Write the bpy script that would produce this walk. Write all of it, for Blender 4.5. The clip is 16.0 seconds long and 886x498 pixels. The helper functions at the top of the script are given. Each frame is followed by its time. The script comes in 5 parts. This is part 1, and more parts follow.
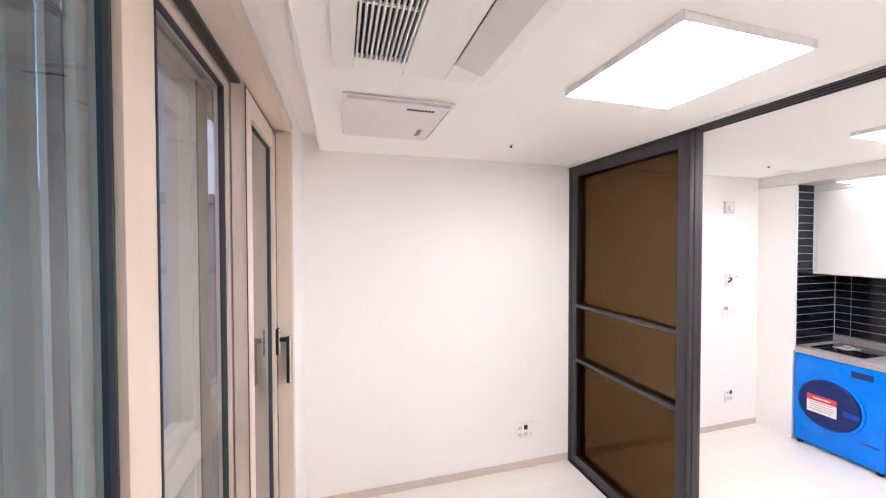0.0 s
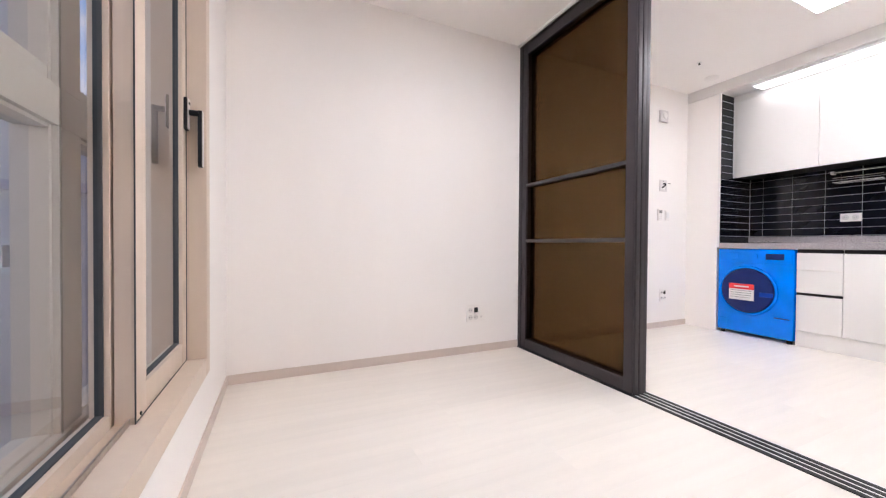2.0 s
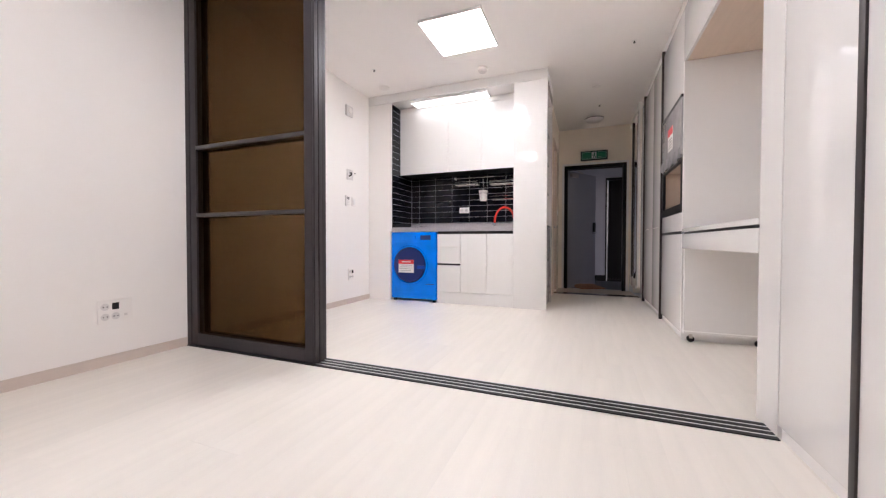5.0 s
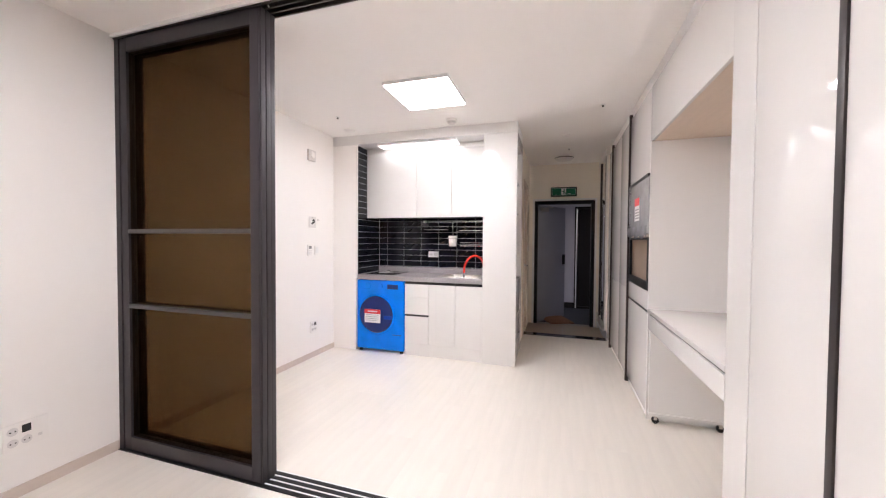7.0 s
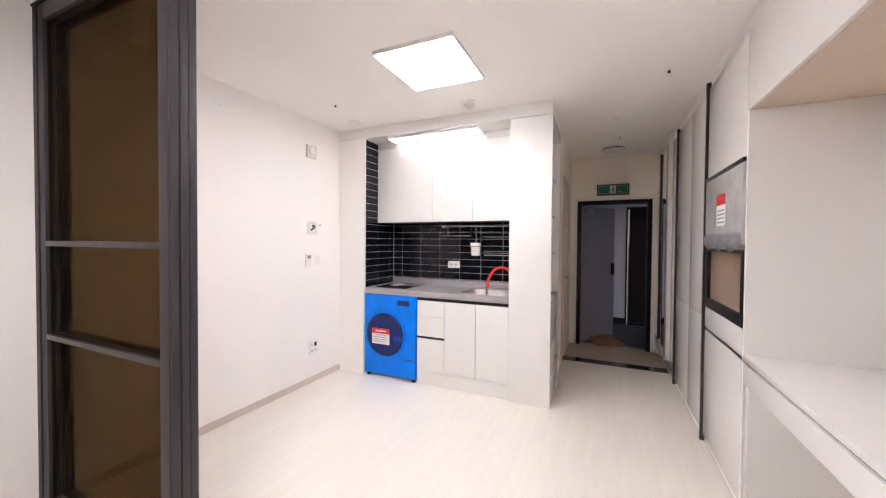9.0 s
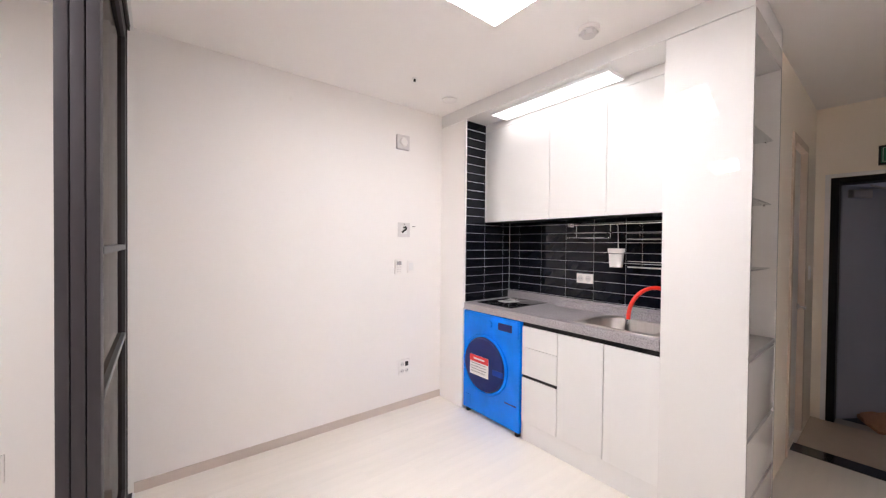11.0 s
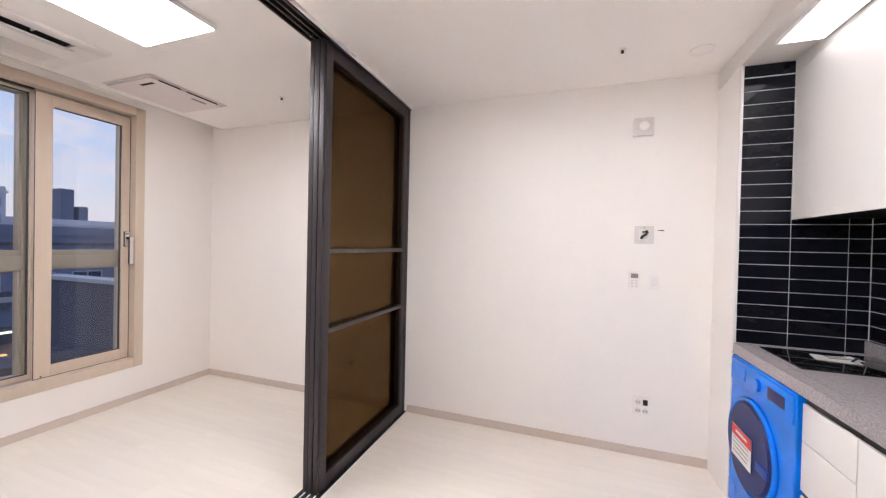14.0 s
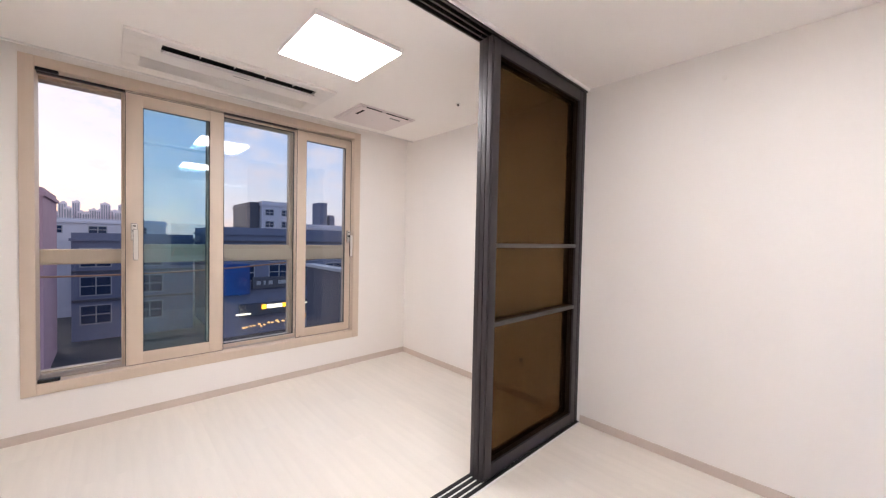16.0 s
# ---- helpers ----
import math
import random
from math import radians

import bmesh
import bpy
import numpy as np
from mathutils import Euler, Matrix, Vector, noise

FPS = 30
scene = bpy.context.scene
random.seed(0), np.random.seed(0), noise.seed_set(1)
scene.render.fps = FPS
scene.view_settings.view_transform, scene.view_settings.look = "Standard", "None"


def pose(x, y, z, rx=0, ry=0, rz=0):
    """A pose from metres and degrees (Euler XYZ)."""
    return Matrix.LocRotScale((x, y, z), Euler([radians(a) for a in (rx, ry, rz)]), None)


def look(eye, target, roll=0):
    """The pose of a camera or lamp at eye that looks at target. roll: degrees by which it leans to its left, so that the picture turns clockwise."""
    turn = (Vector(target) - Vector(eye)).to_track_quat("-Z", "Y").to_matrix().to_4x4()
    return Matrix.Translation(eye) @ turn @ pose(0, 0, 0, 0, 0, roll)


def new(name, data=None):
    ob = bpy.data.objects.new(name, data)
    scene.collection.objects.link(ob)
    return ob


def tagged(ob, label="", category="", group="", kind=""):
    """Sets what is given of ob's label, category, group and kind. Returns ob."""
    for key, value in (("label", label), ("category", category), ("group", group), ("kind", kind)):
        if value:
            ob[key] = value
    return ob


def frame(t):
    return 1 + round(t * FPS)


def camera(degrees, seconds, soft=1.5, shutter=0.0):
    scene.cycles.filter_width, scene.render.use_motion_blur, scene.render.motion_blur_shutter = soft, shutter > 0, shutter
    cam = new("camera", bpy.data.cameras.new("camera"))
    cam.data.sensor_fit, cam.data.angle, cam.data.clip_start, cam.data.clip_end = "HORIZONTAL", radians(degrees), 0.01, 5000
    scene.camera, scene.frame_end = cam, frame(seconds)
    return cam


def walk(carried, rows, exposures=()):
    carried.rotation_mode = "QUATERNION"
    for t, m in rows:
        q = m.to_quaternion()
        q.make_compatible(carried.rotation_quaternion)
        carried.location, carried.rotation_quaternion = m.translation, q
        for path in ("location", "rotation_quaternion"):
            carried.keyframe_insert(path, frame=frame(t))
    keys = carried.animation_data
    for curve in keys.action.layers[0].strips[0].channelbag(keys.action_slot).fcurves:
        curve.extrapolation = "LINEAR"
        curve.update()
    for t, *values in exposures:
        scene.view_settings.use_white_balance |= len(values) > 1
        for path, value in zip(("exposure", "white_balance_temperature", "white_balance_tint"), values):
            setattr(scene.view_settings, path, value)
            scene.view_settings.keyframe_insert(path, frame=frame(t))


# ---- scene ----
cam = camera(101.9, 16.0, soft=1.25)
# seconds, eye, target, roll
PATH = [
    (0, (0.283, 0.0, 2.114), (0.829, 1.924, 2.075), -0.1),
    (0.5, (0.304, 0.03, 1.842), (0.916, 1.932, 1.79), -0.3),
    (1, (0.309, 0.172, 1.365), (1.041, 2.033, 1.338), 0.4),
    (1.5, (0.324, 0.171, 1.108), (1.101, 2.014, 1.087), 0.3),
    (2, (0.33, 0.183, 0.968), (1.156, 2.004, 0.942), 0.4),
    (2.5, (0.351, 0.16, 0.818), (1.22, 1.961, 0.801), 0.3),
    (3, (0.391, 0.18, 0.803), (1.394, 1.91, 0.777), 0.4),
    (3.5, (0.423, 0.153, 0.803), (1.717, 1.677, 0.77), 0.2),
    (4, (0.487, 0.065, 0.818), (2.009, 1.361, 0.775), 0.2),
    (4.5, (0.535, 0.061, 0.809), (2.252, 1.085, 0.766), 0.2),
    (5, (0.541, 0.13, 0.803), (2.399, 0.867, 0.765), 0.1),
    (7.5, (0.837, 0.103, 1.546), (2.744, 0.703, 1.497), 0.4),
    (8, (1.011, 0.086, 1.545), (2.905, 0.726, 1.492), 0.4),
    (10.5, (2.368, 0.171, 1.531), (3.865, 1.498, 1.514), 0.6),
    (11, (2.659, 0.113, 1.55), (3.9, 1.681, 1.523), 0.6),
    (11.5, (3.005, 0.006, 1.572), (3.872, 1.808, 1.538), 0.7),
    (12, (3.312, 0.022, 1.567), (3.947, 1.918, 1.524), 0.7),
    (12.5, (3.479, 0.1, 1.595), (3.848, 2.065, 1.556), 0.8),
    (13, (3.729, 0.074, 1.584), (3.756, 2.073, 1.547), 0.8),
    (13.5, (3.9, 0.004, 1.59), (3.577, 1.978, 1.559), 1.1),
    (14, (3.931, -0.069, 1.571), (3.273, 1.82, 1.548), 1.3),
    (14.5, (3.953, -0.09, 1.572), (3.013, 1.675, 1.538), 1.4),
    (15, (3.912, -0.129, 1.571), (2.78, 1.519, 1.531), 1.5),
    (15.5, (3.941, -0.125, 1.568), (2.646, 1.398, 1.515), 1.3),
    (16, (3.955, 0.032, 1.545), (2.491, 1.394, 1.494), 1.2),
]
walk(cam, [(t, look(eye, target, roll)) for t, eye, target, roll in PATH], exposures=[(0.0, 1.53, 6120, 10), (0.5, 1.34, 6150, 10), (1.5, 1.24, 6130, 10), (3.0, 1.12, 6190, 10), (3.5, 1.00, 6250, 10), (5.0, 1.05, 6230, 10), (7.5, 1.22, 6310, 10), (10.5, 1.17, 6330, 10), (12.0, 1.02, 6400, 10), (14.0, 1.06, 6350, 10), (16.0, 1.08, 6450, 10)])

# ---------------------------------------------------------------- light
LAMP = 16.2          # strength of the ceiling panels
KLAMP = 1.6         # strength of the kitchen panel
scene.cycles.max_bounces, scene.cycles.diffuse_bounces, scene.cycles.transparent_max_bounces = 24, 16, 24
world = bpy.data.worlds.new("dusk")
scene.world = world
world.use_nodes = True
wn, wl = world.node_tree.nodes, world.node_tree.links
wn.clear()
w_out = wn.new("ShaderNodeOutputWorld")
w_bg = wn.new("ShaderNodeBackground")
w_sky = wn.new("ShaderNodeTexSky")
w_sky.sky_type = "NISHITA"
w_sky.sun_disc = False
w_sky.sun_elevation = radians(2.0)
w_sky.sun_rotation = radians(250)
w_co = wn.new("ShaderNodeTexCoord")
w_map = wn.new("ShaderNodeMapping")
w_map.inputs["Scale"].default_value = (3.0, 3.0, 6.5)
w_noise = wn.new("ShaderNodeTexNoise")
w_noise.inputs["Scale"].default_value = 4.6
w_noise.inputs["Detail"].default_value = 7.0
w_noise.inputs["Roughness"].default_value = 0.62
w_ramp = wn.new("ShaderNodeValToRGB")
w_ramp.color_ramp.elements[0].position, w_ramp.color_ramp.elements[1].position = 0.42, 0.64
w_sep = wn.new("ShaderNodeSeparateXYZ")
w_grad = wn.new("ShaderNodeValToRGB")
w_grad.color_ramp.elements[0].position, w_grad.color_ramp.elements[0].color = 0.0, (1.0, 0.87, 0.90, 1)
w_grad.color_ramp.elements[1].position, w_grad.color_ramp.elements[1].color = 0.50, (0.36, 0.54, 0.90, 1)
e = w_grad.color_ramp.elements.new(0.16)
e.color = (0.66, 0.72, 0.97, 1)
w_add = wn.new("ShaderNodeMixRGB")
w_add.blend_type = "ADD"
w_add.inputs["Fac"].default_value = 0.10
w_mix = wn.new("ShaderNodeMixRGB")
w_mix.inputs["Color2"].default_value = (1.20, 1.04, 1.05, 1)
wl.new(w_co.outputs["Generated"], w_map.inputs["Vector"])
wl.new(w_map.outputs["Vector"], w_noise.inputs["Vector"])
wl.new(w_noise.outputs["Fac"], w_ramp.inputs["Fac"])
wl.new(w_co.outputs["Generated"], w_sep.inputs["Vector"])
wl.new(w_sep.outputs["Z"], w_grad.inputs["Fac"])
wl.new(w_grad.outputs["Color"], w_add.inputs["Color1"])
wl.new(w_sky.outputs["Color"], w_add.inputs["Color2"])
wl.new(w_add.outputs["Color"], w_mix.inputs["Color1"])
wl.new(w_ramp.outputs["Color"], w_mix.inputs["Fac"])
wl.new(w_mix.outputs["Color"], w_bg.inputs["Color"])
w_bg.inputs["Strength"].default_value = 0.44
wl.new(w_bg.outputs["Background"], w_out.inputs["Surface"])

sun = new("sun", bpy.data.lights.new("sun", "SUN"))
sun.data.energy, sun.data.angle, sun.data.color = 0.15, radians(12), (1.0, 0.82, 0.72)
sun.matrix_world = look((-40, -30, 12), (0, 0, 0))


# ---------------------------------------------------------------- materials
def mat(name, color, rough=0.5, metal=0.0, vary=0.06, scale=6.0, grain=(1, 1, 1), bump=0.0, bump_scale=80.0, coat=0.0, emit=0.0, piece=0.0, spec=0.5):
    """A surface with two scales of variation; piece: variation from object to object."""
    m = bpy.data.materials.new(name)
    m.use_nodes = True
    n, l = m.node_tree.nodes, m.node_tree.links
    b = n["Principled BSDF"]
    b.inputs["Roughness"].default_value = rough
    b.inputs["Metallic"].default_value = metal
    b.inputs["Specular IOR Level"].default_value = spec
    b.inputs["Coat Weight"].default_value = coat
    b.inputs["Coat Roughness"].default_value = 0.02
    co = n.new("ShaderNodeTexCoord")
    mp = n.new("ShaderNodeMapping")
    mp.inputs["Scale"].default_value = grain
    l.new(co.outputs["Object"], mp.inputs["Vector"])
    big = n.new("ShaderNodeTexNoise")
    big.inputs["Scale"].default_value = scale
    big.inputs["Detail"].default_value = 5
    fine = n.new("ShaderNodeTexNoise")
    fine.inputs["Scale"].default_value = bump_scale
    fine.inputs["Detail"].default_value = 3
    l.new(mp.outputs["Vector"], big.inputs["Vector"])
    l.new(mp.outputs["Vector"], fine.inputs["Vector"])
    mixf = n.new("ShaderNodeMath")
    mixf.operation = "MULTIPLY_ADD"
    mixf.inputs[1].default_value = 0.35
    l.new(fine.outputs["Fac"], mixf.inputs[0])
    l.new(big.outputs["Fac"], mixf.inputs[2])
    last = mixf.outputs[0]
    if piece:
        info = n.new("ShaderNodeObjectInfo")
        pm = n.new("ShaderNodeMath")
        pm.operation = "MULTIPLY_ADD"
        pm.inputs[1].default_value = piece
        l.new(info.outputs["Random"], pm.inputs[0])
        l.new(last, pm.inputs[2])
        last = pm.outputs[0]
    mr = n.new("ShaderNodeMapRange")
    mr.inputs["From Min"].default_value, mr.inputs["From Max"].default_value = 0.3, 1.05 + piece
    mr.inputs["To Min"].default_value, mr.inputs["To Max"].default_value = 1.0 - vary, 1.0 + vary
    l.new(last, mr.inputs["Value"])
    hs = n.new("ShaderNodeHueSaturation")
    hs.inputs["Color"].default_value = (*color, 1)
    l.new(mr.outputs["Result"], hs.inputs["Value"])
    l.new(hs.outputs["Color"], b.inputs["Base Color"])
    if bump:
        bp = n.new("ShaderNodeBump")
        bp.inputs["Strength"].default_value = bump
        bp.inputs["Distance"].default_value = 0.002
        l.new(fine.outputs["Fac"], bp.inputs["Height"])
        l.new(bp.outputs["Normal"], b.inputs["Normal"])
    if emit:
        b.inputs["Emission Color"].default_value = (1.0, 0.965, 0.93, 1)
        b.inputs["Emission Strength"].default_value = emit
    return m


def glass(name, tint, sheen=0.07, edge=0.75, power=4.6):
    """Thin pane: tinted see-through with a mirror sheen."""
    m = bpy.data.materials.new(name)
    m.use_nodes = True
    n, l = m.node_tree.nodes, m.node_tree.links
    n.clear()
    out = n.new("ShaderNodeOutputMaterial")
    mix = n.new("ShaderNodeMixShader")
    tr = n.new("ShaderNodeBsdfTransparent")
    tr.inputs["Color"].default_value = (*tint, 1)
    gl = n.new("ShaderNodeBsdfGlossy")
    gl.inputs["Roughness"].default_value = 0.01
    fr = n.new("ShaderNodeLayerWeight")
    fr.inputs["Blend"].default_value = 0.5
    pw = n.new("ShaderNodeMath")
    pw.operation = "POWER"
    pw.inputs[1].default_value = power
    l.new(fr.outputs["Facing"], pw.inputs[0])
    ma = n.new("ShaderNodeMath")
    ma.operation = "MULTIPLY_ADD"
    ma.inputs[1].default_value, ma.inputs[2].default_value = edge, sheen
    l.new(pw.outputs[0], ma.inputs[0])
    l.new(ma.outputs[0], mix.inputs["Fac"])
    l.new(tr.outputs["BSDF"], mix.inputs[1])
    l.new(gl.outputs["BSDF"], mix.inputs[2])
    l.new(mix.outputs["Shader"], out.inputs["Surface"])
    return m


def lit(name, color, strength):
    m = bpy.data.materials.new(name)
    m.use_nodes = True
    b = m.node_tree.nodes["Principled BSDF"]
    b.inputs["Base Color"].default_value = (*color, 1)
    b.inputs["Emission Color"].default_value = (*color, 1)
    b.inputs["Emission Strength"].default_value = strength
    return m


M_WALL = mat("wallpaper", (0.900, 0.872, 0.848), 0.75, vary=0.015, scale=2.5, bump=0.25, bump_scale=260, grain=(1, 1, 0.25))
# Wallpaper tinted cream and lifted: the corridor's warm light is in the colour.
M_WALLWARM = mat("wallpaper_warm_tint", (0.93, 0.855, 0.745), 0.75, vary=0.015, scale=2.5, bump=0.25, bump_scale=260, grain=(1, 1, 0.25))
M_CEIL = mat("ceiling_paper", (0.94, 0.914, 0.89), 0.85, vary=0.015, scale=2.0, bump=0.2, bump_scale=300)
M_FLOOR = mat("ash_vinyl", (0.805, 0.757, 0.692), 0.36, vary=0.078, scale=2.0, grain=(0.7, 9, 1), bump=0.04, bump_scale=40, piece=0.26)
M_JOINT = mat("floor_joint", (0.78, 0.73, 0.665), 0.7)
M_BASE = mat("baseboard_film", (0.64, 0.55, 0.495), 0.5, vary=0.03)
M_GLOSS = mat("high_gloss_white", (0.785, 0.763, 0.745), 0.006, vary=0.01, scale=1.5, spec=0.8)
M_SATIN = mat("satin_white_panel", (0.79, 0.772, 0.755), 0.35, vary=0.012, scale=2)
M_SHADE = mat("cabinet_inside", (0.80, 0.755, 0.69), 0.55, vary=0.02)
M_NICHE = mat("beige_board", (0.60, 0.48, 0.38), 0.6, vary=0.05, scale=5, grain=(1, 8, 1))
M_DARK = mat("anthracite_aluminium", (0.034, 0.028, 0.032), 0.5, metal=0.1, vary=0.08, scale=12, grain=(1, 1, 0.1), bump=0.05, bump_scale=200)
M_RAIL = mat("grey_aluminium", (0.08, 0.077, 0.08), 0.38, metal=0.6, vary=0.08, scale=10)
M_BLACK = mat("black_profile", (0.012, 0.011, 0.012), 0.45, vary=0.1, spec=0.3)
M_ALLOY = mat("satin_alloy", (0.72, 0.68, 0.64), 0.32, metal=0.25, vary=0.05)
M_STEELB = mat("black_painted_steel", (0.011, 0.010, 0.011), 0.5, vary=0.1, spec=0.2)
M_BROWN = mat("bronze_profile", (0.05, 0.04, 0.038), 0.35, metal=0.4, vary=0.1)
# Bronze tint greyed to stand in for the room's reflection seen face on.
M_SMOKE = glass("bronze_glass", (0.468, 0.400, 0.318), 0.0, 0.9, 11.0)
M_SMOKE_MID = glass("bronze_glass_inner", (0.468, 0.400, 0.318), 0.0, 0.0)
M_PANE = glass("window_glass", (0.85, 0.91, 0.95), 0.06, 0.88, 2.8)
M_OUTPANE = glass("outer_window_glass", (0.82, 0.87, 0.96), 0.05)
M_TEAL = glass("blue_coated_glass", (0.45, 0.70, 0.82), 0.09, 0.85, 2.6)
M_CLEAR = glass("clear_glass", (0.90, 0.92, 0.92), 0.05)
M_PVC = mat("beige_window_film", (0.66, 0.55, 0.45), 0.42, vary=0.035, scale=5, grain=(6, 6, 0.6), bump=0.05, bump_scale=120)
# The same beige film, darkened in its colour for the outer window's shade.
M_PVC_SHADED = mat("beige_film_shaded", (0.47, 0.40, 0.32), 0.45, vary=0.04, scale=5, grain=(6, 6, 0.6), bump=0.05, bump_scale=120)
M_GASKET = mat("window_gasket", (0.05, 0.055, 0.06), 0.6)
M_TILE = mat("black_glazed_tile", (0.006, 0.007, 0.012), 0.07, vary=0.25, scale=9, bump=0.04, bump_scale=22, piece=0.3, spec=0.28)
M_GROUT = mat("white_grout", (0.70, 0.70, 0.72), 0.8, vary=0.06, scale=30, bump=0.2)
M_TRIM = mat("white_trim", (0.82, 0.81, 0.80), 0.35, vary=0.02)
M_COUNTER = mat("grey_stone_counter", (0.36, 0.333, 0.345), 0.38, vary=0.5, scale=95, bump=0.05, bump_scale=190)
M_STEEL = mat("brushed_steel", (0.55, 0.51, 0.475), 0.36, metal=1.0, vary=0.08, scale=8, grain=(1, 14, 1), bump=0.06, bump_scale=90)
M_CHROME = mat("chrome", (0.75, 0.75, 0.76), 0.08, metal=1.0, vary=0.02)
M_BLUE = mat("blue_film", (0.0, 0.21, 0.88), 0.25, vary=0.16, scale=6, bump=0.9, bump_scale=9, coat=0.05, spec=0.35)
M_BLUED = mat("dark_blue_film", (0.010, 0.024, 0.14), 0.38, vary=0.15, scale=8, bump=0.2, bump_scale=14, spec=0.3)
M_BLUEM = mat("deep_blue_film", (0.003, 0.05, 0.36), 0.35, vary=0.15, scale=8, spec=0.3)
M_RED = mat("red_hose", (0.80, 0.03, 0.015), 0.38, vary=0.05)
M_REDP = mat("red_print", (0.72, 0.03, 0.04), 0.5, vary=0.04)
M_PAPER = mat("white_paper", (0.80, 0.79, 0.78), 0.6, vary=0.03)
M_INK = mat("grey_print", (0.28, 0.27, 0.27), 0.6)
M_HOB = mat("black_ceramic_glass", (0.008, 0.008, 0.009), 0.06, vary=0.1, coat=0.4)
M_PLAST = mat("white_plastic", (0.88, 0.85, 0.825), 0.35, vary=0.02, scale=10)
M_VENT = mat("pinkish_white_plastic", (0.80, 0.735, 0.735), 0.45, vary=0.02, scale=8)
M_PLASTG = mat("light_grey_plastic", (0.72, 0.69, 0.68), 0.4, vary=0.03)
M_HOLE = mat("dark_hole", (0.015, 0.014, 0.014), 0.7)
M_GREEN = mat("green_exit_sign", (0.004, 0.15, 0.075), 0.35, vary=0.05, emit=0.0)
M_DOOR = mat("grey_steel_door", (0.36, 0.36, 0.41), 0.42, vary=0.05, scale=3, bump=0.06, bump_scale=200)
M_HALLW = mat("hall_wall", (0.60, 0.60, 0.66), 0.8, vary=0.03)
M_HALLF = mat("hall_floor_tile", (0.06, 0.066, 0.08), 0.5, vary=0.12, scale=8)
M_GRANITE = mat("black_granite", (0.016, 0.015, 0.016), 0.12, vary=0.3, scale=120, coat=0.3)
M_ENTRY = mat("beige_entry_tile", (0.56, 0.455, 0.36), 0.32, vary=0.06, scale=9)
M_CARD = mat("cardboard", (0.40, 0.215, 0.125), 0.85, vary=0.12, scale=9, grain=(1, 10, 1), bump=0.15)
M_MIRROR = mat("mirror", (0.82, 0.84, 0.85), 0.015, metal=1.0, vary=0.005)
M_FILM = mat("protective_film", (0.60, 0.59, 0.60), 0.14, metal=0.25, vary=0.2, scale=9, bump=0.5, bump_scale=14)
M_LAMP = lit("lamp_diffuser", (1.0, 0.955, 0.965), LAMP)
M_KLAMP = lit("kitchen_lamp_diffuser", (1.0, 0.96, 0.97), KLAMP)
M_FRAMEW = mat("lamp_frame", (0.86, 0.84, 0.84), 0.4, vary=0.02)
M_CONC = mat("grey_render", (0.17, 0.20, 0.30), 0.9, vary=0.14, scale=0.5, bump=0.2, bump_scale=6)
M_CONCB = mat("greyish_render", (0.34, 0.345, 0.385), 0.9, vary=0.12, scale=0.6, bump=0.2, bump_scale=6)
M_PINK = mat("pink_render", (0.50, 0.34, 0.40), 0.9, vary=0.1, scale=0.5, bump=0.2, bump_scale=6)
M_WHITEB = mat("white_render", (0.60, 0.61, 0.70), 0.85, vary=0.08, scale=0.4)
M_DARKB = mat("dark_cladding", (0.08, 0.09, 0.12), 0.6, vary=0.15, scale=0.5)
# Pale pink put into the colour in place of low sun and haze.
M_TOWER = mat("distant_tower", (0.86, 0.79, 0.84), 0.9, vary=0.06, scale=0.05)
M_WGLASS = mat("dark_window", (0.02, 0.04, 0.09), 0.12, vary=0.2, scale=1.0)
M_WFRAME = mat("far_window_frame", (0.36, 0.40, 0.46), 0.5)
M_TERR = mat("dark_blue_grey_render", (0.075, 0.085, 0.125), 0.9, vary=0.18, scale=1.2, bump=0.2, bump_scale=8)
M_ASPHALT = mat("asphalt", (0.05, 0.052, 0.06), 0.85, vary=0.2, scale=0.6)
M_SIGNL = lit("lit_shop_sign", (1.0, 0.85, 0.6), 1.2)
M_SIGNO = lit("orange_shop_sign", (1.0, 0.42, 0.02), 2.2)
M_WARM = lit("shop_window_glow", (1.0, 0.55, 0.2), 0.7)
M_BLUEB = mat("blue_awning", (0.02, 0.07, 0.28), 0.7)


# ---------------------------------------------------------------- mesh helpers
def box(bm, x0, x1, y0, y1, z0, z1, bevel=0.0, seg=2):
    x0, x1, y0, y1, z0, z1 = min(x0, x1), max(x0, x1), min(y0, y1), max(y0, y1), min(z0, z1), max(z0, z1)
    m = Matrix.Translation(((x0 + x1) / 2, (y0 + y1) / 2, (z0 + z1) / 2)) @ Matrix.Diagonal((x1 - x0, y1 - y0, z1 - z0, 1))
    r = bmesh.ops.create_cube(bm, size=1.0, matrix=m)
    if bevel:
        edges = list({ed for v in r["verts"] for ed in v.link_edges})
        bmesh.ops.bevel(bm, geom=edges, offset=bevel, segments=seg, affect="EDGES", profile=0.7)
    return bm


def B(*args, **kw):
    return box(bmesh.new(), *args, **kw)


def cyl(bm, c, axis, r, depth, seg=24, r2=None):
    turn = {"x": Euler((0, radians(90), 0)), "y": Euler((radians(90), 0, 0)), "z": Euler((0, 0, 0))}[axis].to_matrix().to_4x4()
    bmesh.ops.create_cone(bm, cap_ends=True, segments=seg, radius1=r, radius2=r if r2 is None else r2, depth=depth, matrix=Matrix.Translation(c) @ turn)
    return bm


def C(*args, **kw):
    return cyl(bmesh.new(), *args, **kw)


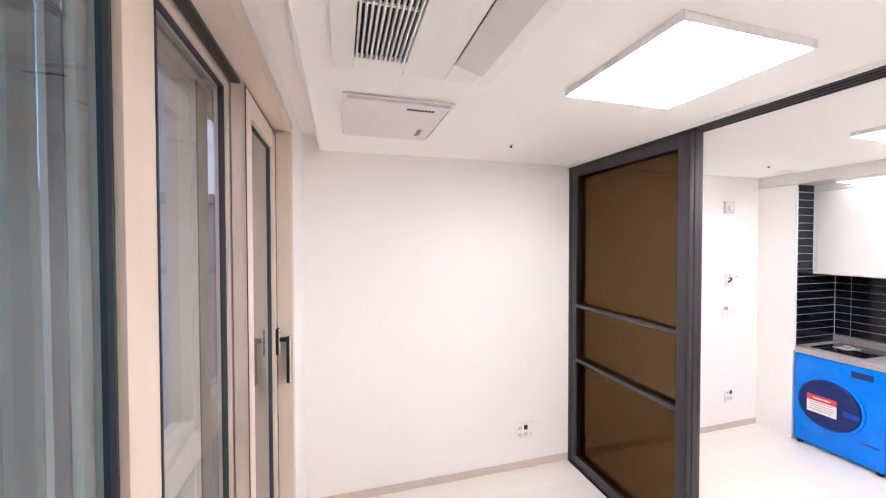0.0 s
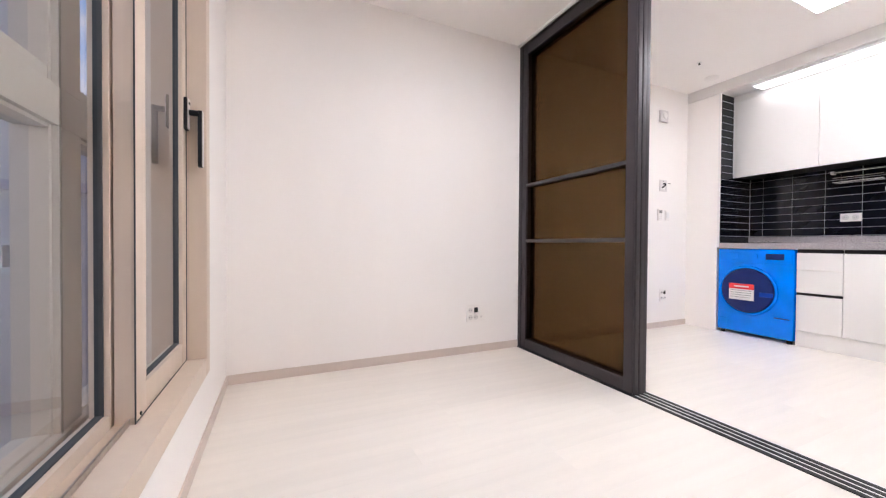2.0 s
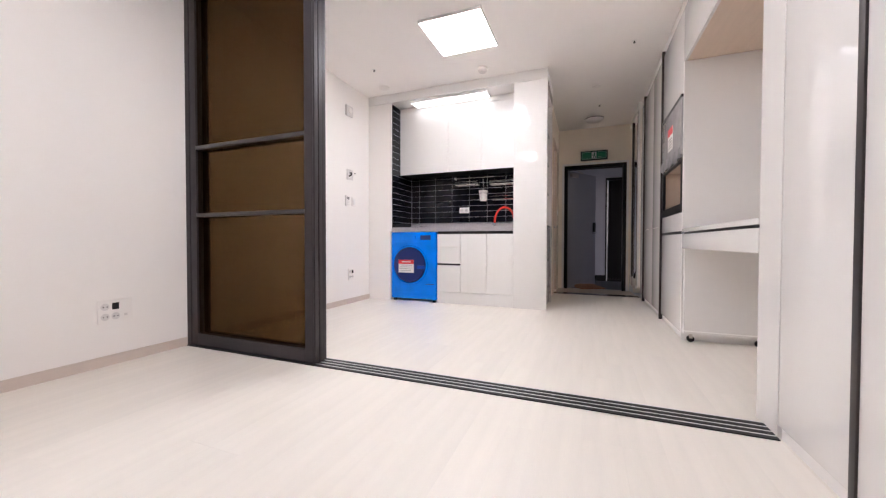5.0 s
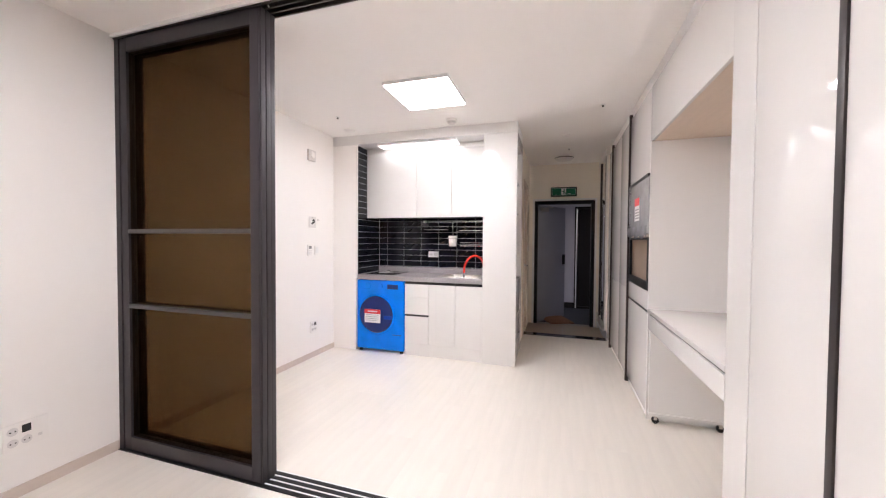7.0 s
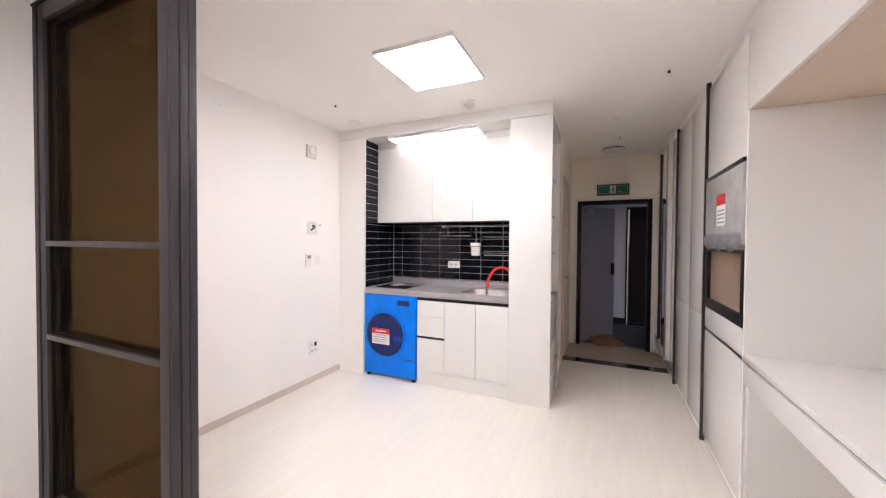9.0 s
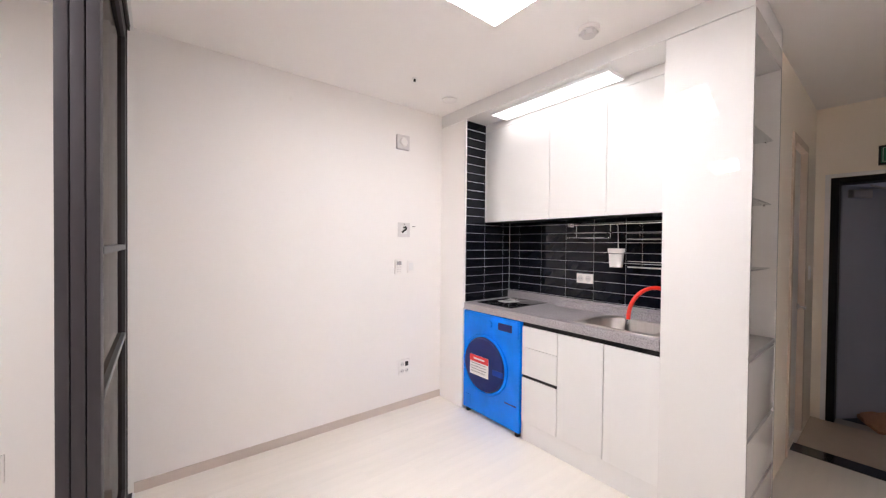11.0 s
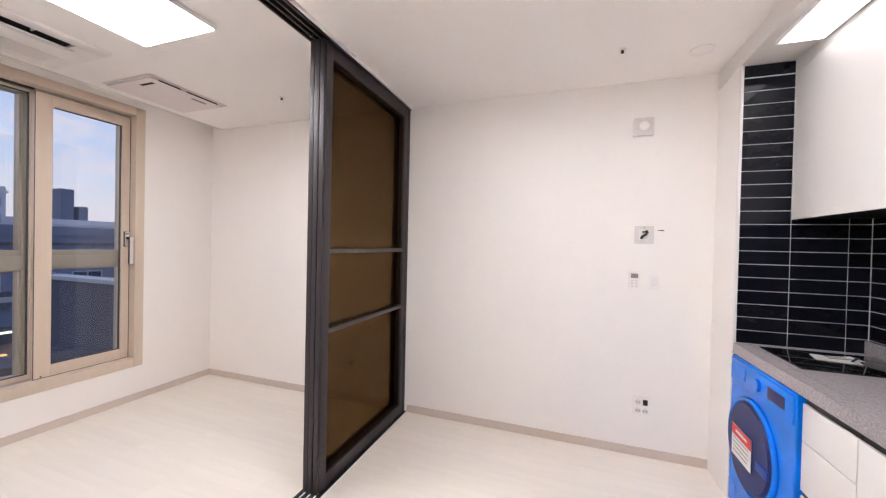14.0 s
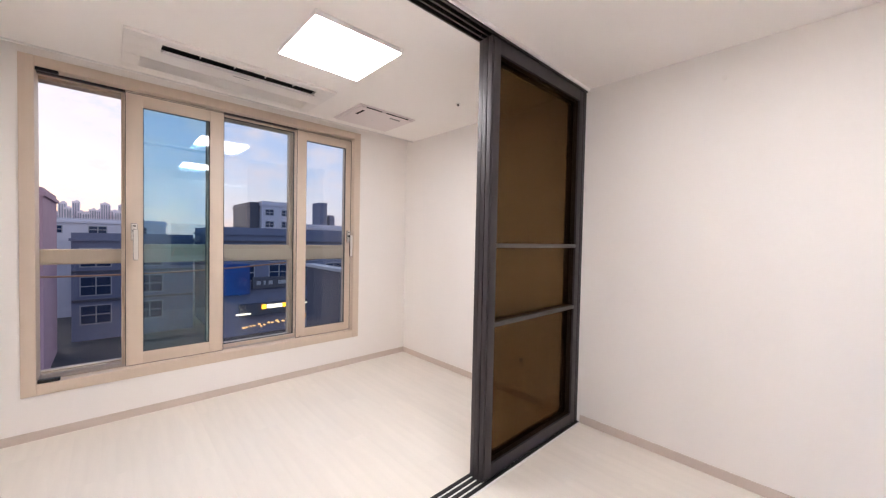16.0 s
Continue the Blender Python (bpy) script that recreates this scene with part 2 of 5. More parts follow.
def tube(bm, pts, r, seg=8, closed=False):
    """A round bar along points."""
    pts = [Vector(p) for p in pts]
    rings = []
    count = len(pts)
    u = None
    for i, p in enumerate(pts):
        a = pts[(i - 1) % count] if closed or i > 0 else p
        b = pts[(i + 1) % count] if closed or i < count - 1 else p
        d = (b - a).normalized()
        if u is None:
            u = d.cross(Vector((0, 0, 1)) if abs(d.z) < 0.9 else Vector((1, 0, 0)))
        u = (u - d * u.dot(d)).normalized()
        w = u.cross(d).normalized()
        rings.append([bm.verts.new(p + r * (math.cos(2 * math.pi * k / seg) * u + math.sin(2 * math.pi * k / seg) * w)) for k in range(seg)])
    last = count if closed else count - 1
    for i in range(last):
        a, b = rings[i], rings[(i + 1) % count]
        for k in range(seg):
            bm.faces.new((a[k], a[(k + 1) % seg], b[(k + 1) % seg], b[k]))
    if not closed:
        bm.faces.new(rings[0])
        bm.faces.new(list(reversed(rings[-1])))
    return bm


def frame_x(bm, x0, x1, y0, y1, z0, z1, w, bevel=0.002, wb=None, wt=None):
    """A rectangular frame in a plane x = constant; w: its width."""
    wb, wt = w if wb is None else wb, w if wt is None else wt
    box(bm, x0, x1, y0, y0 + w, z0, z1, bevel)
    box(bm, x0, x1, y1 - w, y1, z0, z1, bevel)
    box(bm, x0 + 0.001, x1 - 0.001, y0 + w, y1 - w, z0, z0 + wb, bevel)
    box(bm, x0 + 0.001, x1 - 0.001, y0 + w, y1 - w, z1 - wt, z1, bevel)
    return bm


def sheet(x, y0, y1, z0, z1):
    """A pane in a plane x = constant."""
    bm = bmesh.new()
    bm.faces.new([bm.verts.new(p) for p in ((x, y0, z0), (x, y1, z0), (x, y1, z1), (x, y0, z1))])
    return bm


ORIGIN = {}


def mesh_of(name, bm, material, origin, smooth=False):
    bmesh.ops.translate(bm, verts=bm.verts, vec=-Vector(origin))
    bmesh.ops.recalc_face_normals(bm, faces=bm.faces)
    me = bpy.data.meshes.new(name)
    bm.to_mesh(me)
    bm.free()
    me.materials.append(material)
    if smooth:
        me.shade_smooth()
        me.set_sharp_from_angle(angle=radians(40))
    return me


def thing(name, base, label, category, group="", kind=""):
    """A thing of several parts: an Empty at its base."""
    ob = new(name)
    ob.empty_display_size = 0.1
    ob.location = base
    ORIGIN[ob] = Vector(base)
    return tagged(ob, label, category, group, kind)


def part(name, bm, material, parent, label="", smooth=True):
    o = ORIGIN[parent]
    ob = new(name, mesh_of(name, bm, material, o, smooth))
    ob.parent = parent
    ORIGIN[ob] = o
    return tagged(ob, label)


def solo(name, bm, material, base, label="", category="", group="", kind="", smooth=True):
    """A thing of one mesh."""
    ob = new(name, mesh_of(name, bm, material, base, smooth))
    ob.location = base
    ORIGIN[ob] = Vector(base)
    return tagged(ob, label, category, group, kind)


def structure(name, bm, material, label="", category="", smooth=False):
    return solo(name, bm, material, (0, 0, 0), label, category, kind="structure", smooth=smooth)


# ---------------------------------------------------------------- plan
CEIL, YN, SY, XP0, XP1 = 2.84, 3.0, -0.61, 2.40, 2.53
WY0, WY1, WZ0, WZ1 = -0.44, 2.29, 0.33, 2.815
KX, KB, KY1, KY0, TY = 4.915, 5.55, 2.64, 0.95, 0.555
CTR = 1.005
DX, DYA, DYB, DZ = 7.5, 0.50, -0.52, 2.19

# ---------------------------------------------------------------- large structure
structure("floor", B(0, 6.46, -1.25, 3.0, -0.12, -0.0008), M_JOINT, "pale ash vinyl plank floor", "floor")
structure("wall_north", B(-0.3, 5.7, YN, YN + 0.15, -0.12, 3.0), M_WALL, "white papered wall", "wall")
bm = bmesh.new()
box(bm, -0.35, 0, -1.4, WY0, -0.12, 3.0)
box(bm, -0.35, 0, WY1, YN, -0.12, 3.0)
box(bm, -0.35, 0, WY0, WY1, -0.12, WZ0)
box(bm, -0.35, 0, WY0, WY1, WZ1, 3.0)
structure("wall_west", bm, M_WALL, "white papered wall round the wide window", "wall")
structure("wall_south", B(0, 7.65, -1.40, -1.25, -0.12, 3.0), M_WALL, "white wall behind the built-in cupboards", "wall")
structure("wall_kitchen_back", B(KB + 0.012, 5.7, 0.6, YN, -0.12, 3.0), M_WALL, "wall behind the kitchen", "wall")
bm = bmesh.new()
box(bm, KX, KB + 0.012, KY1 + 0.012, YN, -0.12, 2.715)
structure("column", bm, M_WALL, "white boxed duct beside the kitchen", "wall")
bm = bmesh.new()
box(bm, 5.7, 6.28, 0.60, 0.75, -0.12, 3.0)
box(bm, 6.97, 7.5, 0.60, 0.75, -0.12, 3.0)
box(bm, 6.28, 6.97, 0.60, 0.75, 2.40, 3.0)
box(bm, 6.28, 6.97, 0.605, 0.75, -0.12, 0.003)
structure("wall_corridor", bm, M_WALLWARM, "papered corridor wall, tinted cream for warm light", "wall")
bm = bmesh.new()
box(bm, DX, DX + 0.15, DYA, 0.75, -0.12, 3.0)
box(bm, DX, DX + 0.15, -1.25, DYB, -0.12, 3.0)
box(bm, DX, DX + 0.15, DYB, DYA, DZ, 3.0)
structure("wall_entrance", bm, M_WALLWARM, "papered wall round the entrance door, tinted cream for warm light", "wall")
bm = bmesh.new()
box(bm, 0.14, 7.65, -1.25, YN, CEIL, 3.0)
box(bm, 0.0, 0.14, -1.25, YN, 2.96, 3.0)
structure("ceiling", bm, M_CEIL, "white papered ceiling with a curtain slot", "ceiling")
structure("curtain_slot_trim", B(0.128, 0.14, SY, YN, CEIL - 0.012, 2.96, 0.002), M_TRIM, "white edge trim of the curtain slot", "trim")
bm = bmesh.new()
box(bm, KX - 0.004, KB + 0.012, TY, YN, 2.72, CEIL, 0.002)
structure("bulkhead", bm, M_SATIN, "white boxed soffit above the kitchen", "ceiling")

# baseboards
for nm, args in (("baseboard", (0.009, XP0 - 0.01, YN - 0.009, YN, 0, 0.066, 0.002)),
                 ("baseboard", (XP1 + 0.01, KX, YN - 0.009, YN, 0, 0.066, 0.002)),
                 ("baseboard", (0.0, 0.009, SY, YN, 0, 0.066, 0.002))):
    structure(nm, B(*args), M_BASE, "pinkish beige film baseboard", "baseboard")

# entrance floor and hall
structure("entrance_sill", B(6.46, 6.62, SY, 0.60, -0.12, 0.004, 0.003), M_GRANITE, "polished black granite step at the entrance", "step")
ef = structure("entrance_floor", B(6.62, DX + 0.15, -1.25, 0.60, -0.15, -0.06), M_GROUT, "beige tiled entrance floor", "floor")
structure("hall_floor", B(DX + 0.15, 9.6, -2.4, 2.4, -0.2, -0.07), M_HALLF, "dark grey tiled hall floor", "floor")
structure("hall_ceiling", B(DX + 0.15, 9.6, -2.4, 2.4, 2.6, 2.7), M_HALLW, "dim hall ceiling", "ceiling")
bm = bmesh.new()
box(bm, 9.45, 9.6, -2.4, -1.35, -0.07, 2.6)
box(bm, 9.45, 9.6, -0.28, 2.4, -0.07, 2.6)
box(bm, 9.45, 9.6, -1.35, -0.28, 2.25, 2.6)
structure("hall_wall", bm, M_HALLW, "pale lilac hall wall", "wall")
structure("hall_side_wall", B(DX + 0.15, 9.6, 2.4, 2.5, -0.07, 2.6), M_HALLW, "pale hall wall", "wall")
structure("hall_side_wall", B(DX + 0.15, 9.6, -2.5, -2.4, -0.07, 2.6), M_HALLW, "pale hall wall", "wall")
structure("hall_baseboard", B(9.435, 9.45, -0.28, 2.4, -0.07, 0.06), M_BLACK, "black hall baseboard", "baseboard")
hd = thing("door_2", (9.5, -0.8, -0.07), "dark hall door opposite with a black frame", "door", kind="structure")
part("door_leaf", B(9.5, 9.55, -1.29, -0.34, -0.06, 2.2, 0.003), M_STEELB, hd)
part("door_frame", frame_x(bmesh.new(), 9.43, 9.56, -1.35, -0.28, -0.07, 2.25, 0.05), M_STEELB, hd)
part("edge_strip", B(9.425, 9.43, -0.325, -0.305, -0.06, 2.2), M_TRIM, hd, "pale strip along the frame")


# ---------------------------------------------------------------- window
def sash(parent, name, x0, x1, y0, y1, z0, z1, w, pane_mat, gasket=True):
    fr = part(name, frame_x(bmesh.new(), x0, x1, y0, y1, z0, z1, w, 0.004), M_PVC, parent)
    xm = (x0 + x1) / 2
    if gasket:
        part("gasket", frame_x(bmesh.new(), xm - 0.010, xm + 0.010, y0 + w - 0.004, y1 - w + 0.004, z0 + w - 0.004, z1 - w + 0.004, 0.010, 0.001), M_GASKET, fr, "dark rubber seal")
    p = part("pane", sheet(xm, y0 + w - 0.002, y1 - w + 0.002, z0 + w - 0.002, z1 - w + 0.002), pane_mat, fr, "clear bluish window pane", smooth=False)
    p.visible_shadow = False
    return fr


def lever(parent, x, y, z, flip=1):
    """A two-tone lever handle, pointing down: black body, satin alloy face."""
    h = part("handle", B(x, x + 0.016, y - 0.021, y + 0.021, z - 0.060, z + 0.085, 0.006), M_BLACK, parent, "black lever handle with a satin alloy face")
    part("plate_face", B(x + 0.0150, x + 0.0185, y - 0.019, y + 0.019, z - 0.057, z + 0.082, 0.0015), M_ALLOY, h, "satin alloy face")
    part("latch_button", B(x + 0.018, x + 0.021, y - 0.010, y + 0.010, z + 0.058, z + 0.068, 0.001), M_HOLE, h, "dark latch slot")
    bm = C((x + 0.036, y, z + 0.022), "x", 0.013, 0.044, 16)
    box(bm, x + 0.052, x + 0.070, y - 0.010, y + 0.024, z - 0.225, z + 0.036, 0.005)
    part("lever", bm, M_BLACK, h)
    part("lever_face", B(x + 0.0695, x + 0.0725, y - 0.008, y + 0.022, z - 0.222, z + 0.033, 0.001), M_ALLOY, h, "satin alloy face")
    return h


win = thing("window_1", (0, 0.93, WZ0), "wide beige film-wrapped double sliding window, one sash slid open", "window", kind="structure")
bm = frame_x(bmesh.new(), -0.22, 0.012, WY0, WY1, WZ0, WZ1, 0.078, 0.005, wb=0.085, wt=0.075)
part("window_frame", bm, M_PVC, win)
bm = bmesh.new()
for xx in (-0.085, -0.14, -0.17):
    box(bm, xx - 0.003, xx + 0.003, WY0 + 0.08, WY1 - 0.08, WZ0 + 0.086, WZ0 + 0.104)
part("bottom_track", bm, M_STEEL, win, "metal sliding track")
bm = bmesh.new()
box(bm, -0.121, -0.086, WY0 + 0.08, WY1 - 0.08, WZ1 - 0.090, WZ1 - 0.075, 0.002)
part("top_track", bm, M_BROWN, win, "dark bronze head track")
zi0, zi1 = WZ0 + 0.075, WZ1 - 0.082
s2 = sash(win, "sliding_sash", -0.120, -0.070, 0.135, 0.850, zi0, zi1, 0.112, M_TEAL)
s4 = sash(win, "sliding_sash", -0.120, -0.070, 1.555, 2.250, zi0, zi1, 0.105, M_PANE)
s1 = sash(win, "inner_sash", -0.176, -0.126, 0.11, 0.808, zi0, zi1 + 0.005, 0.085, M_PANE)
s3 = sash(win, "inner_sash", -0.176, -0.126, 0.812, 1.60, zi0, zi1 + 0.025, 0.05, M_PANE)
part("drain_hole", C((-0.069, 1.60, WZ0 + 0.10), "x", 0.006, 0.004, 12), M_HOLE, s4, "small dark hole")
lever(s2, -0.070, 0.19, 1.545)
lever(s4, -0.070, 2.182, 1.545)
part("seal", frame_x(bmesh.new(), -0.0705, -0.0670, 1.552, 2.2118, WZ0 + 0.0852, WZ1 - 0.0915, 0.0042, 0), M_GASKET, s4, "dark rubber seal", smooth=False)
part("seal", frame_x(bmesh.new(), -0.0705, -0.0670, 0.132, 0.853, WZ0 + 0.0852, WZ1 - 0.0915, 0.0042, 0), M_GASKET, s2, "dark rubber seal", smooth=False)
bm = bmesh.new()
box(bm, -0.02, 0.016, WY0 + 0.083, WY0 + 0.20, WZ0 + 0.088, WZ0 + 0.112, 0.004)
part("stopper", bm, M_BLACK, win, "black sash stopper")
bm = B(-0.02, 0.012, WY0 + 0.082, WY0 + 0.20, WZ1 - 0.10, WZ1 - 0.076, 0.004)
part("stopper", bm, M_BLACK, win)
# outer window with its transom, in the shaded copy of the film
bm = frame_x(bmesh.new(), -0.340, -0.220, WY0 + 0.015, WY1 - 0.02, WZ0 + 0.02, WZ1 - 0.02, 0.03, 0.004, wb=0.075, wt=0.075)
part("outer_frame", bm, M_PVC_SHADED, win)
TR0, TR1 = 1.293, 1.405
part("transom", B(-0.335, -0.235, WY0 + 0.045, WY1 - 0.05, TR0, TR1, 0.006), M_PVC_SHADED, win, "beige transom rail")
for ya, yb in ((WY0 + 0.045, 0.165), (0.225, 0.755), (0.815, 1.55), (1.672, WY1 - 0.05)):
    for za, zb, rail in ((WZ0 + 0.09, TR0 + 0.003, 0.014), (TR1 - 0.003, WZ1 - 0.09, 0.048)):
        if ya < 0 and za > 1:
            continue                     # this light stands open
        f = part("outer_casement", frame_x(bmesh.new(), -0.325, -0.250, ya, yb, za, zb, 0.014, 0.003, wb=rail), M_PVC_SHADED, win)
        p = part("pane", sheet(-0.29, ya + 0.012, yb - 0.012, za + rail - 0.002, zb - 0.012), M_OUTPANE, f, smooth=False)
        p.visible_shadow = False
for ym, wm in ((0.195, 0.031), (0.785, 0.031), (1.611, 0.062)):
    part("mullion", B(-0.335, -0.235, ym - wm, ym + wm, WZ0 + 0.09, TR0 + 0.001, 0.004), M_PVC_SHADED, win)
    part("mullion", B(-0.335, -0.235, ym - wm, ym + wm, TR1 - 0.001, WZ1 - 0.09, 0.004), M_PVC_SHADED, win)

# ---------------------------------------------------------------- glass partition
tr = thing("floor_track", (2.465, 0.6, 0), "dark triple sliding-door track let into the floor", "track", kind="structure")
part("bed", B(2.385, 2.545, SY, YN, -0.05, 0.0030), M_TRIM, tr, "pale metal bed between the grooves")
for k in range(4):
    x = 2.395 + k * 0.041
    part("rail", B(x - 0.014, x + 0.014, SY, YN, -0.02, 0.0050, 0.001), M_BLACK, tr)
ht = thing("head_track", (2.465, 0.6, CEIL), "dark bronze triple head track along the ceiling", "track", kind="structure")
part("channel", B(2.385, 2.525, SY, YN, CEIL - 0.004, CEIL + 0.02), M_BLACK, ht)
for k in range(4):
    x = 2.392 + k * 0.042
    part("fin", B(x - 0.005, x + 0.005, SY, YN, CEIL - 0.028, CEIL - 0.003, 0.001), M_BROWN, ht)
for xa in (2.370, 2.527):
    part("edge_trim", B(xa, xa + 0.014, SY, YN, CEIL - 0.022, CEIL, 0.001), M_TRIM, ht, "white edge trim")


def sliding_door(x0, x1, y0, y1, pane):
    d = thing("sliding_glass_door", ((x0 + x1) / 2, (y0 + y1) / 2, 0.006), "dark framed bronze glass sliding door, slid back against the wall", "door", "stacked sliding doors")
    z0, z1, w = 0.008, CEIL - 0.03, 0.062
    xm = (x0 + x1) / 2
    # near stile with pull grooves
    bm = bmesh.new()
    box(bm, x0, x1, y0, y0 + 0.010, z0, z1, 0.002)
    box(bm, x0 + 0.006, x1 - 0.006, y0 + 0.010, y0 + 0.018, z0, z1)
    box(bm, x0, x1, y0 + 0.018, y0 + 0.085, z0, z1, 0.002)
    part("stile", bm, M_DARK, d)
    part("stile", B(x0, x1, y1 - w, y1, z0, z1, 0.002), M_DARK, d)
    part("top_rail", B(x0, x1, y0 + 0.085, y1 - w, z1 - 0.088, z1, 0.002), M_DARK, d)
    part("bottom_rail", B(x0, x1, y0 + 0.085, y1 - w, z0, z0 + 0.088, 0.002), M_DARK, d)
    for z in (1.515, 1.005):
        part("glazing_bar", B(x0 - 0.002, x1 + 0.002, y0 + 0.085, y1 - w, z - 0.014, z + 0.014, 0.002), M_RAIL, d, "grey aluminium glazing bar")
    for za, zb in ((z0 + 0.088, 0.991), (1.019, 1.501), (1.529, z1 - 0.088)):
        part("pane", sheet(xm, y0 + 0.08, y1 - w + 0.005, za, zb), pane, d, "bronze tinted glass", smooth=False)
    return d


hr = thing("track_roller", (2.42, 1.735, CEIL - 0.03), "small steel roller bolt in the head track", "roller")
part("wheel", C((2.43, 1.73, CEIL - 0.018), "x", 0.010, 0.012, 16), M_CHROME, hr)
part("bolt", C((2.43, 1.73, CEIL - 0.018), "x", 0.004, 0.02, 10), M_STEEL, hr)
for k in range(3):
    sliding_door(2.400 + 0.037 * k, 2.433 + 0.037 * k, 1.760 - 0.003 * (k % 2), 2.955, M_SMOKE_MID if k == 1 else M_SMOKE)
structure("partition_jamb", B(2.394, 2.512, 2.958, YN, 0.006, CEIL - 0.005, 0.002), M_DARK, "dark aluminium partition jamb", "trim")


# ---------------------------------------------------------------- ceiling fittings
def lamp_panel(x0, x1, y0, y1, z, material, label, deep=0.035):
    t = thing("ceiling_light", ((x0 + x1) / 2, (y0 + y1) / 2, z), label, "light")
    b = 0.006
    low = z - 0.90 * deep
    bm = bmesh.new()
    box(bm, x0, x0 + b, y0, y1, low, z, 0.003)
    box(bm, x1 - b, x1, y0, y1, low, z, 0.003)
    box(bm, x0 + b, x1 - b, y0, y0 + b, low, z, 0.003)
    box(bm, x0 + b, x1 - b, y1 - b, y1, low, z, 0.003)
    part("frame", bm, M_FRAMEW, t)
    part("diffuser", B(x0 + b, x1 - b, y0 + b, y1 - b, z - deep, z - 0.006, 0.004), material, t, "glowing white diffuser", smooth=False)
    for xx in (x0 + 0.004, x1 - 0.004):
        for yy in (y0 + 0.004, y1 - 0.004):
            part("corner_cap", B(xx - 0.008, xx + 0.008, yy - 0.008, yy + 0.008, low - 0.001, z, 0.003), M_FRAMEW, t)
    return t


lamp_panel(1.32, 1.93, 0.89, 1.50, CEIL, M_LAMP, "square white LED ceiling light, switched on")
lamp_panel(3.56, 4.18, 0.985, 1.575, CEIL, M_LAMP, "square white LED ceiling light, switched on")
lamp_panel(4.965, 5.165, 1.30, 2.36, 2.72, M_KLAMP, "long white LED kitchen light under the soffit, switched on", 0.03)

ac = thing("air_conditioner", (0.58, 0.80, CEIL), "white one-way ceiling cassette air conditioner with louvre flap", "air conditioner")
bm = bmesh.new()
box(bm, 0.255, 0.335, 0.10, 1.52, CEIL - 0.022, CEIL, 0.004)
box(bm, 0.535, 0.72, 0.10, 1.52, CEIL - 0.022, CEIL, 0.004)
box(bm, 0.845, 0.93, 0.10, 1.52, CEIL - 0.022, CEIL, 0.004)
box(bm, 0.335, 0.535, 0.10, 0.20, CEIL - 0.022, CEIL, 0.004)
box(bm, 0.335, 0.535, 1.42, 1.52, CEIL - 0.022, CEIL, 0.004)
box(bm, 0.72, 0.845, 0.10, 0.30, CEIL - 0.022, CEIL, 0.004)
box(bm, 0.72, 0.845, 1.37, 1.52, CEIL - 0.022, CEIL, 0.004)
part("panel", bm, M_PLAST, ac)
part("dark_opening", B(0.33, 0.86, 0.19, 1.43, CEIL - 0.003, CEIL + 0.001), M_HOLE, ac)
for k in range(11):
    x = 0.345 + k * 0.018
    part("grille_slat", B(x - 0.0036, x + 0.0036, 0.20, 1.42, CEIL - 0.0225, CEIL - 0.004, 0.001), M_PLAST, ac)
for yy in (0.5, 0.8, 1.1):
    part("grille_bar", B(0.335, 0.535, yy - 0.004, yy + 0.004, CEIL - 0.015, CEIL - 0.006), M_PLAST, ac)
bm = B(0.722, 0.838, 0.305, 1.365, CEIL - 0.030, CEIL - 0.022, 0.003)
for v in bm.verts:
    v.co.z -= 0.26 * (v.co.x - 0.722)
part("louvre_flap", bm, M_PLASTG, ac, "light grey louvre flap")
part("logo", B(0.664, 0.671, 0.76, 0.88, CEIL - 0.0228, CEIL - 0.0215), M_INK, ac, "small grey mark")
for yy in (0.52, 0.74, 0.96, 1.18):
    part("slot_rib", B(0.80, 0.844, yy - 0.003, yy + 0.003, CEIL - 0.020, CEIL - 0.003), M_PLAST, ac)

vu = thing("ventilation_unit", (0.58, 2.12, CEIL), "pinkish white square ceiling ventilation panel with slots", "vent")
bm = bmesh.new()
box(bm, 0.295, 0.862, 1.795, 2.46, CEIL - 0.014, CEIL - 0.006, 0.003)
box(bm, 0.315, 0.842, 1.815, 2.44, CEIL - 0.028, CEIL - 0.013, 0.007, 3)
box(bm, 0.325, 0.832, 1.825, 2.43, CEIL - 0.006, CEIL)
part("panel", bm, M_VENT, vu)
for ya, yb in ((1.875, 2.05), (2.10, 2.38)):
    part("slot", B(0.841, 0.845, ya, yb, CEIL - 0.026, CEIL - 0.017), M_HOLE, vu, "dark air slot")
for k in range(8):
    part("slot", B(0.622 + k * 0.019, 0.637 + k * 0.019, 1.872, 1.897, CEIL - 0.0295, CEIL - 0.027), M_HOLE, vu, "dark air slot")
part("mark", B(0.55, 0.575, 2.10, 2.12, CEIL - 0.0290, CEIL - 0.027), M_PLASTG, vu, "small grey mark")
part("display", B(0.745, 0.775, 2.20, 2.33, CEIL - 0.0295, CEIL - 0.027), M_INK, vu, "small grey display")


def sprinkler(x, y):
    t = thing("sprinkler", (x, y, CEIL), "small dark recessed sprinkler head in the ceiling", "sprinkler", "ceiling sprinklers")
    part("escutcheon", C((x, y, CEIL - 0.003), "z", 0.022, 0.006, 20), M_TRIM, t)
    bm = C((x, y, CEIL - 0.010), "z", 0.007, 0.018, 12)
    cyl(bm, (x, y, CEIL - 0.020), "z", 0.011, 0.003, 14)
    part("head", bm, M_BLACK, t)


for x, y in ((1.512, 2.46), (4.225, 2.47), (4.66, -0.31), (6.38, -0.045)):
    sprinkler(x, y)


